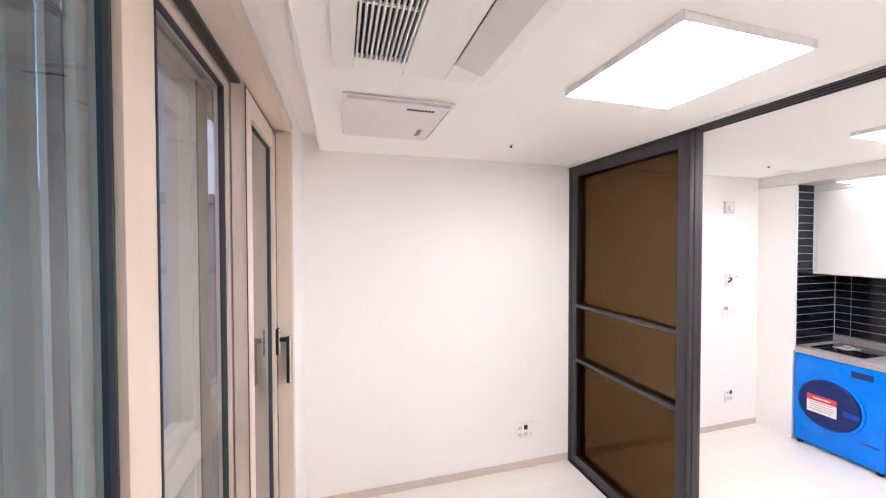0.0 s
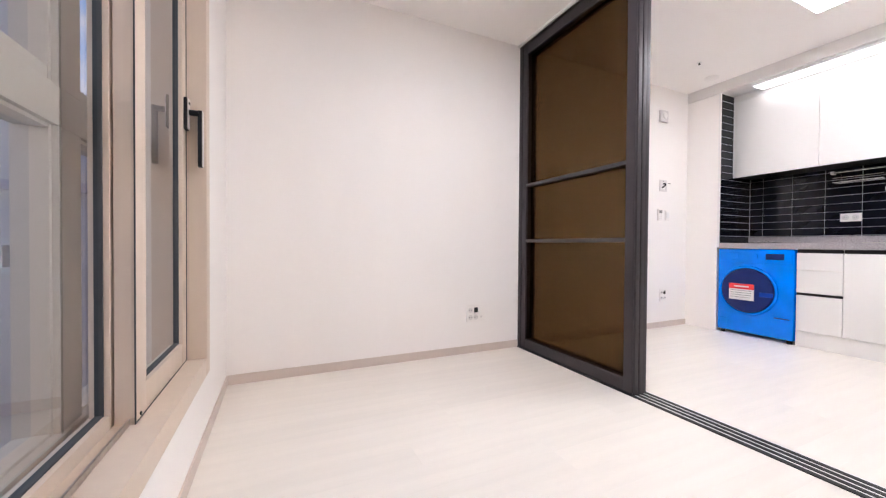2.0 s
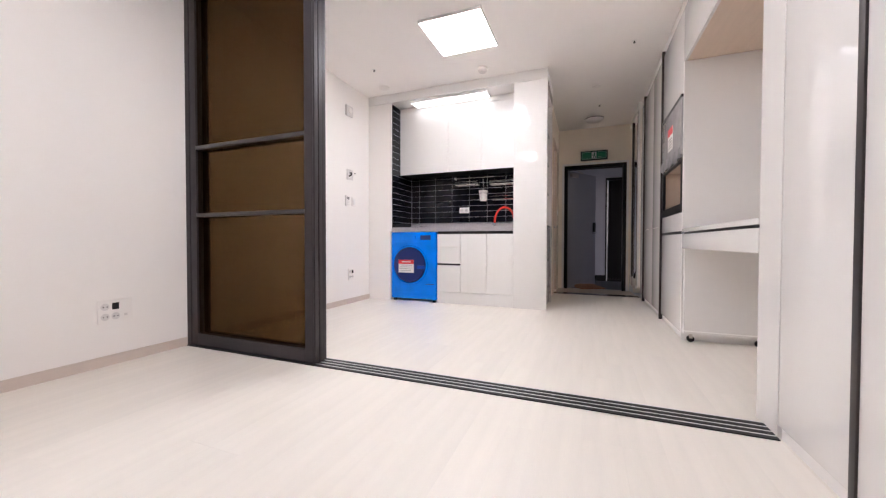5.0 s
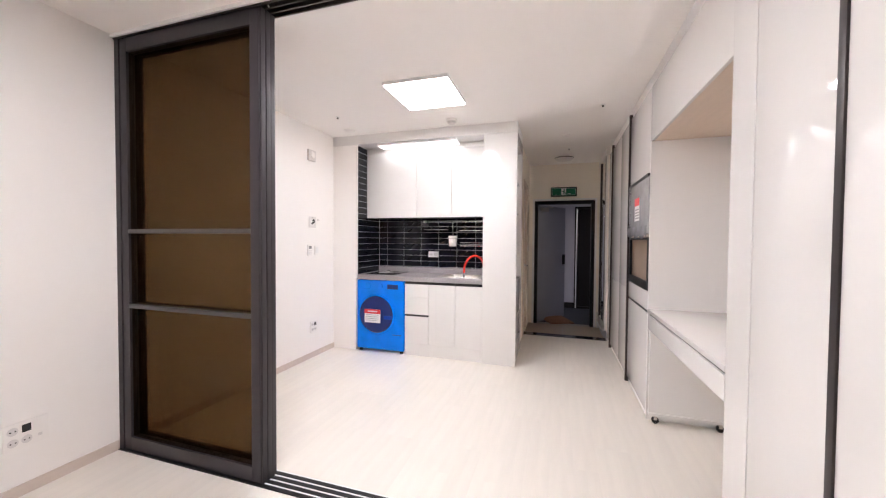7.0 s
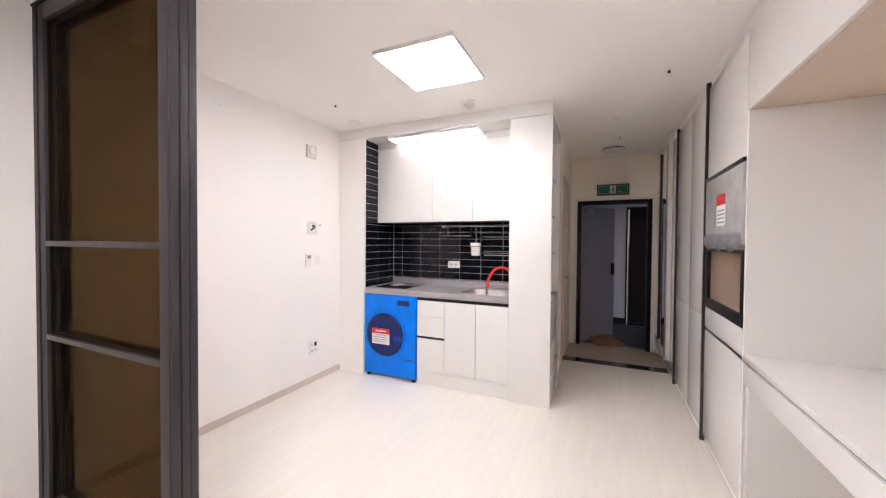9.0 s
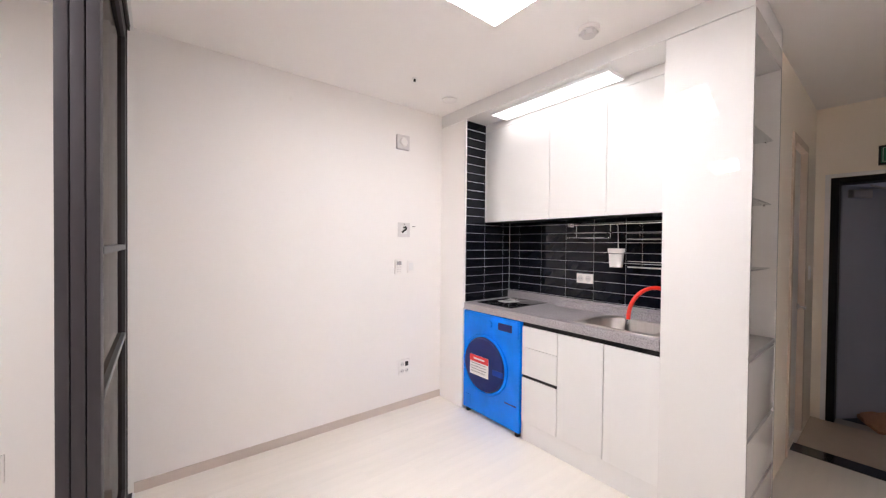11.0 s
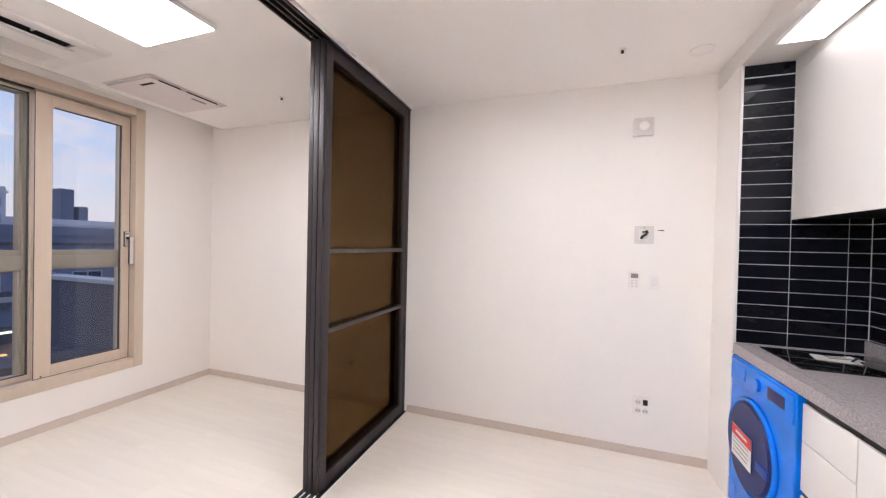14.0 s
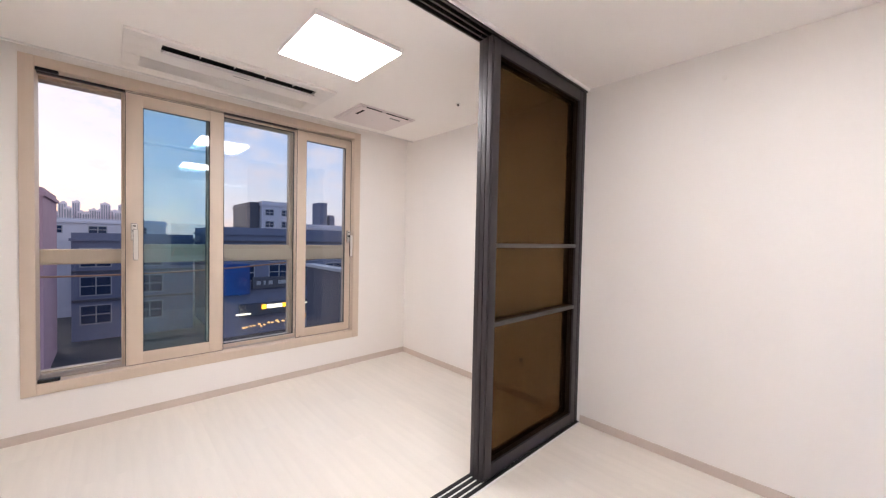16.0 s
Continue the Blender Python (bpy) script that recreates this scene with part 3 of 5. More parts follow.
def round_fitting(name, x, y, z, r, h, label, category, ring=True):
    t = thing(name, (x, y, z), label, category)
    part("base", C((x, y, z - h * 0.25), "z", r, h * 0.5, 32), M_PLAST, t)
    part("cap", C((x, y, z - h * 0.72), "z", r * 0.62, h * 0.5, 28, r * 0.78), M_PLASTG if ring else M_PLAST, t)
    return t


sd = round_fitting("smoke_detector", 4.66, 1.27, CEIL, 0.062, 0.05, "round white smoke detector on the ceiling", "detector")
for k in range(6):
    a = k * math.pi / 3
    part("vent_slot", B(4.66 + 0.047 * math.cos(a) - 0.006, 4.66 + 0.047 * math.cos(a) + 0.006, 1.27 + 0.047 * math.sin(a) - 0.006, 1.27 + 0.047 * math.sin(a) + 0.006, CEIL - 0.038, CEIL - 0.02), M_PLASTG, sd)
round_fitting("ceiling_speaker", 4.70, 2.62, CEIL, 0.07, 0.014, "flat round white ceiling cover", "cover", False)
round_fitting("ceiling_cover", 5.67, 0.015, CEIL, 0.052, 0.016, "flat round white ceiling cover in the corridor", "cover", False)
cl = thing("entrance_light", (7.0, 0.015, CEIL), "flat round white entrance ceiling light, switched off", "light")
part("base", C((7.0, 0.015, CEIL - 0.006), "z", 0.148, 0.012, 40), M_BLACK, cl, "dark rim")
part("diffuser", C((7.0, 0.015, CEIL - 0.026), "z", 0.115, 0.028, 40, 0.15), M_PLASTG, cl)

# ---------------------------------------------------------------- fittings on the north wall
def socket_plate(name, x0, x1, z0, z1, cols, label, dark_at):
    y = YN
    t = thing(name, ((x0 + x1) / 2, y, z0), label, "socket")
    part("plate", B(x0, x1, y - 0.010, y, z0, z1, 0.004), M_PLAST, t)
    w = (x1 - x0 - 0.02) / cols
    h = (z1 - z0 - 0.02) / 2
    for i in range(cols):
        for j in range(2):
            xc, zc = x0 + 0.01 + w * (i + 0.5), z0 + 0.01 + h * (j + 0.5)
            if (i, j) == dark_at:
                part("module", B(xc - w * 0.33, xc + w * 0.33, y - 0.013, y - 0.009, zc - h * 0.33, zc + h * 0.33, 0.001), M_HOLE, t, "black module")
            elif i < 2:
                bm = C((xc, y - 0.011, zc), "y", w * 0.40, 0.004, 24)
                s = part("outlet", bm, M_PLASTG, t, "round socket")
                bm = bmesh.new()
                for dx in (-0.010, 0.010):
                    cyl(bm, (xc + dx, y - 0.0135, zc), "y", 0.0035, 0.003, 10)
                part("pin_hole", bm, M_HOLE, s)
            elif j == 0:
                part("jack", B(xc - 0.009, xc + 0.009, y - 0.0125, y - 0.009, zc - 0.007, zc + 0.009, 0.001), M_PLASTG, t, "grey jack")
    return t


socket_plate("wall_socket", 1.838, 2.026, 0.275, 0.425, 3, "white triple wall socket plate with a black module", (1, 1))
socket_plate("wall_socket", 4.424, 4.544, 0.308, 0.455, 2, "white double wall socket plate with a black module", (1, 1))
sp = thing("wall_speaker", (4.44, YN, 2.42), "grey-white square wall speaker with a round dome", "speaker")
part("plate", B(4.375, 4.512, YN - 0.028, YN, 2.425, 2.560, 0.010, seg=3), M_PLASTG, sp)
bm = C((4.443, YN - 0.034, 2.497), "y", 0.045, 0.014, 28, 0.034)
part("dome", bm, M_PLAST, sp)
bx = thing("open_wall_box", (4.47, YN, 1.615), "open recessed wall box with bare wires and a plaster ring", "wall box")
bm = bmesh.new()
box(bm, 4.405, 4.433, YN - 0.006, YN, 1.613, 1.748, 0.001)
box(bm, 4.507, 4.535, YN - 0.006, YN, 1.613, 1.748, 0.001)
box(bm, 4.433, 4.507, YN - 0.006, YN, 1.613, 1.640, 0.001)
box(bm, 4.433, 4.507, YN - 0.006, YN, 1.720, 1.748, 0.001)
part("ring", bm, M_PLASTG, bx)
part("recess", B(4.433, 4.507, YN - 0.003, YN - 0.001, 1.640, 1.720), M_PAPER, bx)
bm = tube(bmesh.new(), [(4.45, YN - 0.004, 1.655), (4.46, YN - 0.02, 1.672), (4.478, YN - 0.024, 1.682), (4.49, YN - 0.014, 1.70), (4.484, YN - 0.004, 1.712)], 0.009, 8)
tube(bm, [(4.46, YN - 0.006, 1.70), (4.476, YN - 0.016, 1.706), (4.49, YN - 0.018, 1.695)], 0.007, 8)
part("wire", bm, M_HOLE, bx, "black bundled wires")
part("screw", C((4.47, YN - 0.007, 1.733), "y", 0.004, 0.004, 10), M_HOLE, bx)
solo("wall_slit", B(4.562, 4.600, YN - 0.003, YN + 0.001, 1.712, 1.718), M_HOLE, (4.58, YN, 1.712), "short dark slit cut in the wallpaper", "slit")
th = thing("thermostat", (4.41, YN, 1.268), "white room thermostat with grey display and buttons", "thermostat")
part("body", B(4.369, 4.450, YN - 0.018, YN, 1.268, 1.402, 0.006), M_PLAST, th)
part("display", B(4.386, 4.436, YN - 0.0195, YN - 0.017, 1.352, 1.386, 0.001), M_INK, th, "grey display")
for i in range(2):
    for j in range(3):
        part("button", B(4.389 + i * 0.028, 4.405 + i * 0.028, YN - 0.0195, YN - 0.017, 1.285 + j * 0.021, 1.296 + j * 0.021, 0.001), M_PLASTG, th)
sw = thing("light_switch", (4.547, YN, 1.275), "white wall light switch with one rocker", "switch")
part("plate", B(4.508, 4.588, YN - 0.010, YN, 1.272, 1.390, 0.004), M_PLAST, sw)
part("rocker", B(4.524, 4.572, YN - 0.014, YN - 0.009, 1.296, 1.370, 0.003), M_TRIM, sw)
solo("wall_plug", C((3.45, YN - 0.004, 2.647), "y", 0.014, 0.008, 20), M_PLAST, (3.45, YN, 2.647), "small round white wall plug", "plug")

# ---------------------------------------------------------------- kitchen
BOT, TOPU = 1.768, 2.645
FX = KX + 0.012        # plane of the base fronts


def base_unit(name, y0, y1, label, fronts, gap=0.003):
    """A base cabinet; fronts: (z0, z1) of each front."""
    c = thing(name, ((FX + KB) / 2, (y0 + y1) / 2, 0), label, "cabinet", "kitchen base cabinets")
    part("body", B(FX + 0.020, KB - 0.01, y0 + 0.001, y1 - 0.001, 0.15, 0.92 if len(fronts) > 1 else 0.70), M_SHADE, c)
    for z0, z1, nm in fronts:
        part(nm, B(FX, FX + 0.019, y0 + gap / 2, y1 - gap / 2, z0, z1, 0.0015), M_SATIN, c)
    part("finger_groove", B(FX + 0.012, FX + 0.0195, y0 + 0.001, y1 - 0.001, 0.895, 0.946), M_BLACK, c, "black finger groove under the worktop")
    return c


c1 = base_unit("drawer_cabinet", 1.632, 1.952, "white kitchen drawer cabinet with a black finger groove", ((0.745, 0.908, "drawer"), (0.525, 0.741, "drawer"), (0.152, 0.500, "drawer")))
part("finger_groove", B(FX + 0.008, FX + 0.0195, 1.634, 1.950, 0.500, 0.525), M_BLACK, c1)
base_unit("base_cabinet", 1.287, 1.630, "white kitchen base cabinet with a plain door", ((0.152, 0.908, "door"),))
base_unit("base_cabinet", KY0, 1.285, "white kitchen sink cabinet with a plain door", ((0.152, 0.908, "door"),))
solo("kick_board", B(FX + 0.012, FX + 0.028, KY0, 1.945, 0.0, 0.148, 0.001), M_SATIN, (FX, 1.45, 0), "white kick board below the kitchen cabinets", "kick board", kind="structure")
solo("cabinet_side", B(FX + 0.004, KB - 0.02, 1.944, 1.952, 0.0, 0.15), M_SATIN, (5.2, 1.948, 0), "white side panel beside the washing machine", "panel", kind="structure")

# worktop with a hole for the sink
SX0, SX1, SY0, SY1 = 4.985, 5.405, 1.0, 1.535
wt = thing("worktop", (5.23, 1.8, 0.944), "speckled grey stone kitchen worktop with upstand", "worktop")
bm = bmesh.new()
box(bm, KX - 0.002, SX0, KY0 + 0.001, KY1 - 0.002, 0.944, CTR, 0.004)
box(bm, SX0, KB - 0.003, SY1, KY1 - 0.002, 0.944, CTR)
box(bm, SX0, KB - 0.003, KY0 + 0.001, SY0, 0.944, CTR)
box(bm, SX1, KB - 0.003, SY0, SY1, 0.944, CTR)
part("slab", bm, M_COUNTER, wt)
part("upstand", B(KB - 0.022, KB - 0.003, KY0 + 0.001, KY1 - 0.003, CTR - 0.001, CTR + 0.075, 0.003), M_COUNTER, wt)
part("ledge", B(KB - 0.075, KB - 0.021, KY0 + 0.001, 2.02, CTR - 0.001, CTR + 0.055, 0.004), M_COUNTER, wt)

# sink
sk = thing("sink", (5.2, 1.27, CTR), "brushed steel inset kitchen sink", "sink")
bm = bmesh.new()
ring = []


def rounded(x0, x1, y0, y1, r, z, n=5):
    pts = []
    for cx, cy, a0 in ((x1 - r, y1 - r, 0), (x0 + r, y1 - r, 90), (x0 + r, y0 + r, 180), (x1 - r, y0 + r, 270)):
        for k in range(n + 1):
            a = radians(a0 + 90 * k / n)
            pts.append((cx + r * math.cos(a), cy + r * math.sin(a), z))
    return pts


levels = [(-0.012, 0.03, CTR + 0.001), (-0.009, 0.032, CTR + 0.005), (0.028, 0.085, CTR + 0.0045), (0.034, 0.09, CTR - 0.003), (0.042, 0.095, CTR - 0.13), (0.058, 0.10, CTR - 0.158), (0.09, 0.085, CTR - 0.172)]
for off, r, z in levels:
    ring.append([bm.verts.new(p) for p in rounded(SX0 + off, SX1 - off, SY0 + off, SY1 - off, r, z)])
for a, b in zip(ring, ring[1:]):
    for k in range(len(a)):
        bm.faces.new((a[k], a[(k + 1) % len(a)], b[(k + 1) % len(a)], b[k]))
bm.faces.new(ring[-1])
part("bowl", bm, M_STEEL, sk)
part("drain", C((5.2, 1.27, CTR - 0.172), "z", 0.05, 0.006, 28), M_CHROME, sk)
bm = bmesh.new()
for k in range(3):
    for j in range(2):
        cyl(bm, (5.13 + k * 0.013, SY1 - 0.0375, CTR - 0.055 - j * 0.014), "y", 0.0045, 0.006, 10)
part("overflow", bm, M_HOLE, sk, "dark overflow holes")

# tap
tp = thing("kitchen_tap", (5.40, 1.10, CTR), "red flexible hose kitchen tap with chrome spray head", "tap")
bm = C((5.44, 1.03, CTR + 0.03), "z", 0.024, 0.06, 20, 0.018)
part("base", bm, M_CHROME, tp)
pts = []
for k in range(29):
    a = math.pi * k / 28
    f = 0.5 - 0.5 * math.cos(a)
    pts.append((5.44 - 0.285 * f, 1.03 + 0.205 * f, CTR + 0.065 + 0.205 * math.sin(a) ** 0.9 - 0.015 * f))
part("hose", tube(bmesh.new(), pts, 0.0135, 12), M_RED, tp, "red rubber hose")
bm = C((5.153, 1.238, CTR - 0.005), "z", 0.020, 0.11, 18, 0.0145)
cyl(bm, (5.151, 1.240, CTR - 0.068), "z", 0.027, 0.022, 18, 0.021)
part("spray_head", bm, M_CHROME, tp)
part("mixer_lever", tube(bmesh.new(), [(5.44, 1.02, CTR + 0.04), (5.43, 0.995, CTR + 0.06), (5.42, 0.97, CTR + 0.085)], 0.006, 8), M_CHROME, tp)

# hob
M_PRINT = mat("faint_print", (0.05, 0.05, 0.05), 0.4)
hb = thing("hob", (5.27, 2.36, CTR), "black ceramic glass hob let into the worktop", "hob")
part("glass_plate", B(5.015, 5.525, 2.15, 2.56, CTR + 0.0005, CTR + 0.007, 0.002), M_HOB, hb)
for x, y, r in ((5.16, 2.25, 0.085), (5.16, 2.455, 0.075), (5.40, 2.36, 0.10)):
    bm = tube(bmesh.new(), [(x + r * math.cos(a * math.pi / 16), y + r * math.sin(a * math.pi / 16), CTR + 0.0068) for a in range(32)], 0.0008, 4, closed=True)
    part("zone_ring", bm, M_PRINT, hb)
lf = thing("leaflet", (5.32, 2.42, CTR + 0.007), "white instruction leaflet lying on the hob", "paper")
def paper(x0, x1, y0, y1, z, turn, curl):
    """A sheet of paper whose far end curls up."""
    bm = B(x0, x1, y0, y1, z, z + 0.002)
    bmesh.ops.subdivide_edges(bm, edges=[ed for ed in bm.edges if abs(ed.verts[0].co.x - ed.verts[1].co.x) > 0.01], cuts=7)
    for v in bm.verts:
        v.co.z += curl * max(0.0, (v.co.x - x0) / (x1 - x0) - 0.55) ** 2
    bmesh.ops.rotate(bm, verts=bm.verts, cent=((x0 + x1) / 2, (y0 + y1) / 2, z), matrix=Matrix.Rotation(radians(turn), 3, "Z"))
    return bm


part("sheet", paper(5.19, 5.36, 2.34, 2.46, CTR + 0.008, -14, 0.012), M_PAPER, lf)
part("sheet", paper(5.22, 5.37, 2.36, 2.45, CTR + 0.0115, 6, 0.03), M_PAPER, lf)
part("print", paper(5.24, 5.36, 2.385, 2.40, CTR + 0.0145, 6, 0.0), M_INK, lf, "dark print")
part("print", paper(5.24, 5.33, 2.415, 2.428, CTR + 0.0145, 6, 0.0), M_INK, lf)
part("cable_tie", tube(bmesh.new(), [(5.31, 2.34, CTR + 0.020), (5.35, 2.38, CTR + 0.027), (5.38, 2.42, CTR + 0.020), (5.37, 2.45, CTR + 0.016)], 0.005, 6), M_HOLE, lf, "dark cable loop")

# washing machine
WY, WYB, WZ = 1.962, 2.630, 0.938
wm = thing("washing_machine", (5.2, 2.3, 0), "front-loading washing machine still wrapped in blue film", "washing machine")
part("body", B(KX - 0.004, KB - 0.03, WY, WYB, 0.036, WZ, 0.012, seg=3), M_BLUE, wm)
part("control_panel", B(KX - 0.012, KX, WY + 0.012, WYB - 0.012, WZ - 0.145, WZ - 0.012, 0.006), M_BLUE, wm)
part("display", B(KX - 0.0145, KX - 0.011, WY + 0.075, WY + 0.225, WZ - 0.105, WZ - 0.045, 0.002), M_BLUED, wm, "dark display")
part("dial", C((KX - 0.018, 2.285, WZ - 0.075), "x", 0.034, 0.02, 28, 0.030), M_BLUE, wm)
part("detergent_drawer", B(KX - 0.0145, KX - 0.011, WYB - 0.20, WYB - 0.035, WZ - 0.11, WZ - 0.04, 0.004), M_BLUE, wm)
yc, zc = 2.346, 0.495
bm = bmesh.new()
tube(bm, [(KX - 0.012, yc + 0.252 * math.cos(k * math.pi / 24), zc + 0.252 * math.sin(k * math.pi / 24)) for k in range(48)], 0.014, 10, closed=True)
door = part("door", bm, M_BLUE, wm)
bm = C((KX - 0.018, yc, zc), "x", 0.246, 0.03, 48, 0.228)
bmesh.ops.rotate(bm, verts=bm.verts, cent=(KX - 0.018, yc, zc), matrix=Matrix.Rotation(math.pi, 3, "Z"))
part("door_glass", bm, M_BLUED, door, "dark blue round door window")
part("door_grip", B(KX - 0.040, KX - 0.028, yc - 0.235, yc - 0.120, zc - 0.052, zc - 0.005, 0.006), M_BLUEM, door)
st = part("sticker", B(KX - 0.0405, KX - 0.0375, yc - 0.075, yc + 0.155, zc - 0.105, zc + 0.070, 0.001), M_PAPER, wm, "red and white warning sticker")
part("red_header", B(KX - 0.0415, KX - 0.040, yc - 0.075, yc + 0.155, zc + 0.012, zc + 0.070), M_REDP, st)
for k in range(4):
    part("print_line", B(KX - 0.0412, KX - 0.040, yc - 0.052 + 0.015 * (k == 3), yc + 0.138, zc - 0.006 - k * 0.024, zc - 0.001 - k * 0.024), M_INK, st)
part("header_print", B(KX - 0.0422, KX - 0.041, yc - 0.03, yc + 0.105, zc + 0.035, zc + 0.049), M_PAPER, st)
part("tape", B(KX - 0.008, KX - 0.003, WY + 0.03, WY + 0.15, 0.238, 0.246, 0.001), M_BLUED, wm)
part("filter_cover", B(KX - 0.0065, KX - 0.003, WYB - 0.10, WYB - 0.02, 0.06, 0.17, 0.003), M_BLUE, wm)
for x in (KX + 0.032, KB - 0.08):
    for y in (WY + 0.04, WYB - 0.04):
        part("foot", C((x, y, 0.019), "z", 0.024, 0.038, 16), M_BLACK, wm)

# wall cabinets
UX = 5.18
for y0, y1 in ((1.90, KY1 - 0.03), (1.418, 1.898), (KY0 + 0.002, 1.416)):
    c = thing("wall_cabinet", ((UX + KB) / 2, (y0 + y1) / 2, BOT), "white handleless kitchen wall cabinet", "cabinet", "kitchen wall cabinets")
    part("body", B(UX + 0.020, KB, y0 + 0.001, y1 - 0.001, BOT + 0.012, TOPU), M_SATIN, c)
    part("door", B(UX, UX + 0.019, y0 + 0.0015, y1 - 0.0015, BOT, TOPU, 0.0015), M_SATIN, c)
structure("cabinet_filler", B(UX + 0.004, UX + 0.02, KY1 - 0.028, KY1 - 0.002, BOT, TOPU), M_SATIN, "white filler strip beside the wall cabinet", "trim")
structure("cabinet_top_trim", B(UX + 0.003, UX + 0.03, KY0, KY1, TOPU + 0.005, 2.7195, 0.001), M_SATIN, "white closing strip above the wall cabinets", "trim")
# Added black sheet: darkens the underside of the white cabinets as shade would.
structure("under_cabinet_shade", B(UX + 0.03, KB - 0.005, KY0 + 0.01, KY1 - 0.03, BOT + 0.004, BOT + 0.011), M_BLACK, "black sheet for the shade under the wall cabinets", "trim")

# rail with racks and cup on the tiles
rl = thing("hanging_rail", (KB - 0.05, 1.45, 1.735), "chrome rail under the wall cabinets", "rail")
part("bar", tube(bmesh.new(), [(KB - 0.055, KY0 + 0.01, 1.725), (KB - 0.055, 1.915, 1.725)], 0.007, 8), M_CHROME, rl)
for y in (1.905, 1.0):
    part("bracket", B(KB - 0.066, KB - 0.004, y - 0.012, y + 0.012, 1.712, 1.742, 0.003), M_PLAST, rl)


def rack(y0, y1, z, deep, label, posts):
    t = thing("dish_rack", (KB - 0.1, (y0 + y1) / 2, z), label, "rack", "chrome racks on the rail")
    x0, x1 = KB - 0.045, KB - 0.045 - deep
    for k in range(4):
        x = x0 + (x1 - x0) * k / 3
        part("wire", tube(bmesh.new(), [(x, y0, z), (x, y1, z)], 0.0035, 6), M_CHROME, t)
    part("rim", tube(bmesh.new(), [(x0, y0, z), (x1, y0, z + 0.004), (x1, y1, z + 0.004), (x0, y1, z)], 0.0045, 6), M_CHROME, t)
    part("rim", tube(bmesh.new(), [(x0, y0, z + 0.045), (x1, y0, z + 0.045), (x1, y1, z + 0.045), (x0, y1, z + 0.045)], 0.0035, 6), M_CHROME, t)
    for y in posts:
        part("hanger", tube(bmesh.new(), [(KB - 0.05, y, 1.735), (KB - 0.044, y, 1.70), (KB - 0.042, y, z)], 0.0035, 6), M_CHROME, t)
    return t


rack(1.53, 1.865, 1.612, 0.12, "chrome wire shelf hanging from the rail", (1.545, 1.845))
rack(0.97, 1.36, 1.60, 0.13, "two-tier chrome dish rack, upper tier", (1.01, 1.32))
rack(0.97, 1.35, 1.392, 0.12, "two-tier chrome dish rack, lower tier", (1.03, 1.30))
cu = thing("cutlery_cup", (KB - 0.085, 1.475, 1.40), "white plastic cutlery cup hanging in a chrome ring", "cup")
bm = bmesh.new()
prof = [(0.047, 1.385), (0.055, 1.50), (0.061, 1.502), (0.062, 1.53), (0.057, 1.53), (0.044, 1.39)]
rings = [[bm.verts.new((KB - 0.085 + r * math.cos(k * math.pi / 16), 1.475 + r * math.sin(k * math.pi / 16), z)) for k in range(32)] for r, z in prof]
for a, b in zip(rings, rings[1:]):
    for k in range(32):
        bm.faces.new((a[k], a[(k + 1) % 32], b[(k + 1) % 32], b[k]))
bm.faces.new(rings[0])
bm.faces.new(rings[-1])
part("cup", bm, M_PLAST, cu)
part("ring", tube(bmesh.new(), [(KB - 0.085 + 0.058 * math.cos(k * math.pi / 16), 1.475 + 0.058 * math.sin(k * math.pi / 16), 1.490) for k in range(32)], 0.003, 6, closed=True), M_CHROME, cu)
part("hook", tube(bmesh.new(), [(KB - 0.05, 1.50, 1.735), (KB - 0.02, 1.495, 1.70), (KB - 0.02, 1.49, 1.49)], 0.004, 6), M_CHROME, cu)
ko = thing("wall_socket", (KB - 0.008, 1.78, 1.228), "white double socket on the black tiles", "socket")
part("plate", B(KB - 0.014, KB - 0.001, 1.704, 1.855, 1.226, 1.308, 0.004), M_PLAST, ko)
for y in (1.745, 1.815):
    s = part("outlet", C((KB - 0.0155, y, 1.267), "x", 0.026, 0.004, 24), M_PLASTG, ko)
    bm = bmesh.new()
    for d in (-0.009, 0.009):
        cyl(bm, (KB - 0.018, y + d, 1.267), "x", 0.003, 0.003, 10)
    part("pin_hole", bm, M_HOLE, s)

# tall unit: plain front to the room, shelves and drawers to the corridor
tu = thing("tall_cabinet", (5.24, 0.75, 0), "tall high-gloss white cabinet with open shelves and drawers to the corridor", "cabinet")
part("front_panel", B(KX, KX + 0.022, TY, KY0 - 0.002, 0.0, 2.718, 0.002), M_GLOSS, tu)
part("back_panel", B(KX + 0.022, 5.56, KY0 - 0.022, KY0 - 0.002, 0.0, 2.718), M_SATIN, tu)
part("end_panel", B(5.54, 5.562, TY, KY0 - 0.022, 0.0, 2.718, 0.002), M_GLOSS, tu)
part("top_panel", B(KX + 0.022, 5.54, TY, KY0 - 0.022, 2.60, 2.718), M_GLOSS, tu)
part("counter_shelf", B(KX + 0.022, 5.54, TY + 0.002, KY0 - 0.022, 0.985, 1.01, 0.001), M_GLOSS, tu)
for z0, z1 in ((0.60, 0.975), (0.27, 0.575), (0.06, 0.245)):
    part("drawer", B(KX + 0.024, 5.538, TY + 0.001, TY + 0.02, z0, z1, 0.002), M_GLOSS, tu)
part("drawer_box", B(KX + 0.024, 5.538, TY + 0.022, KY0 - 0.024, 0.05, 0.98), M_BLACK, tu)
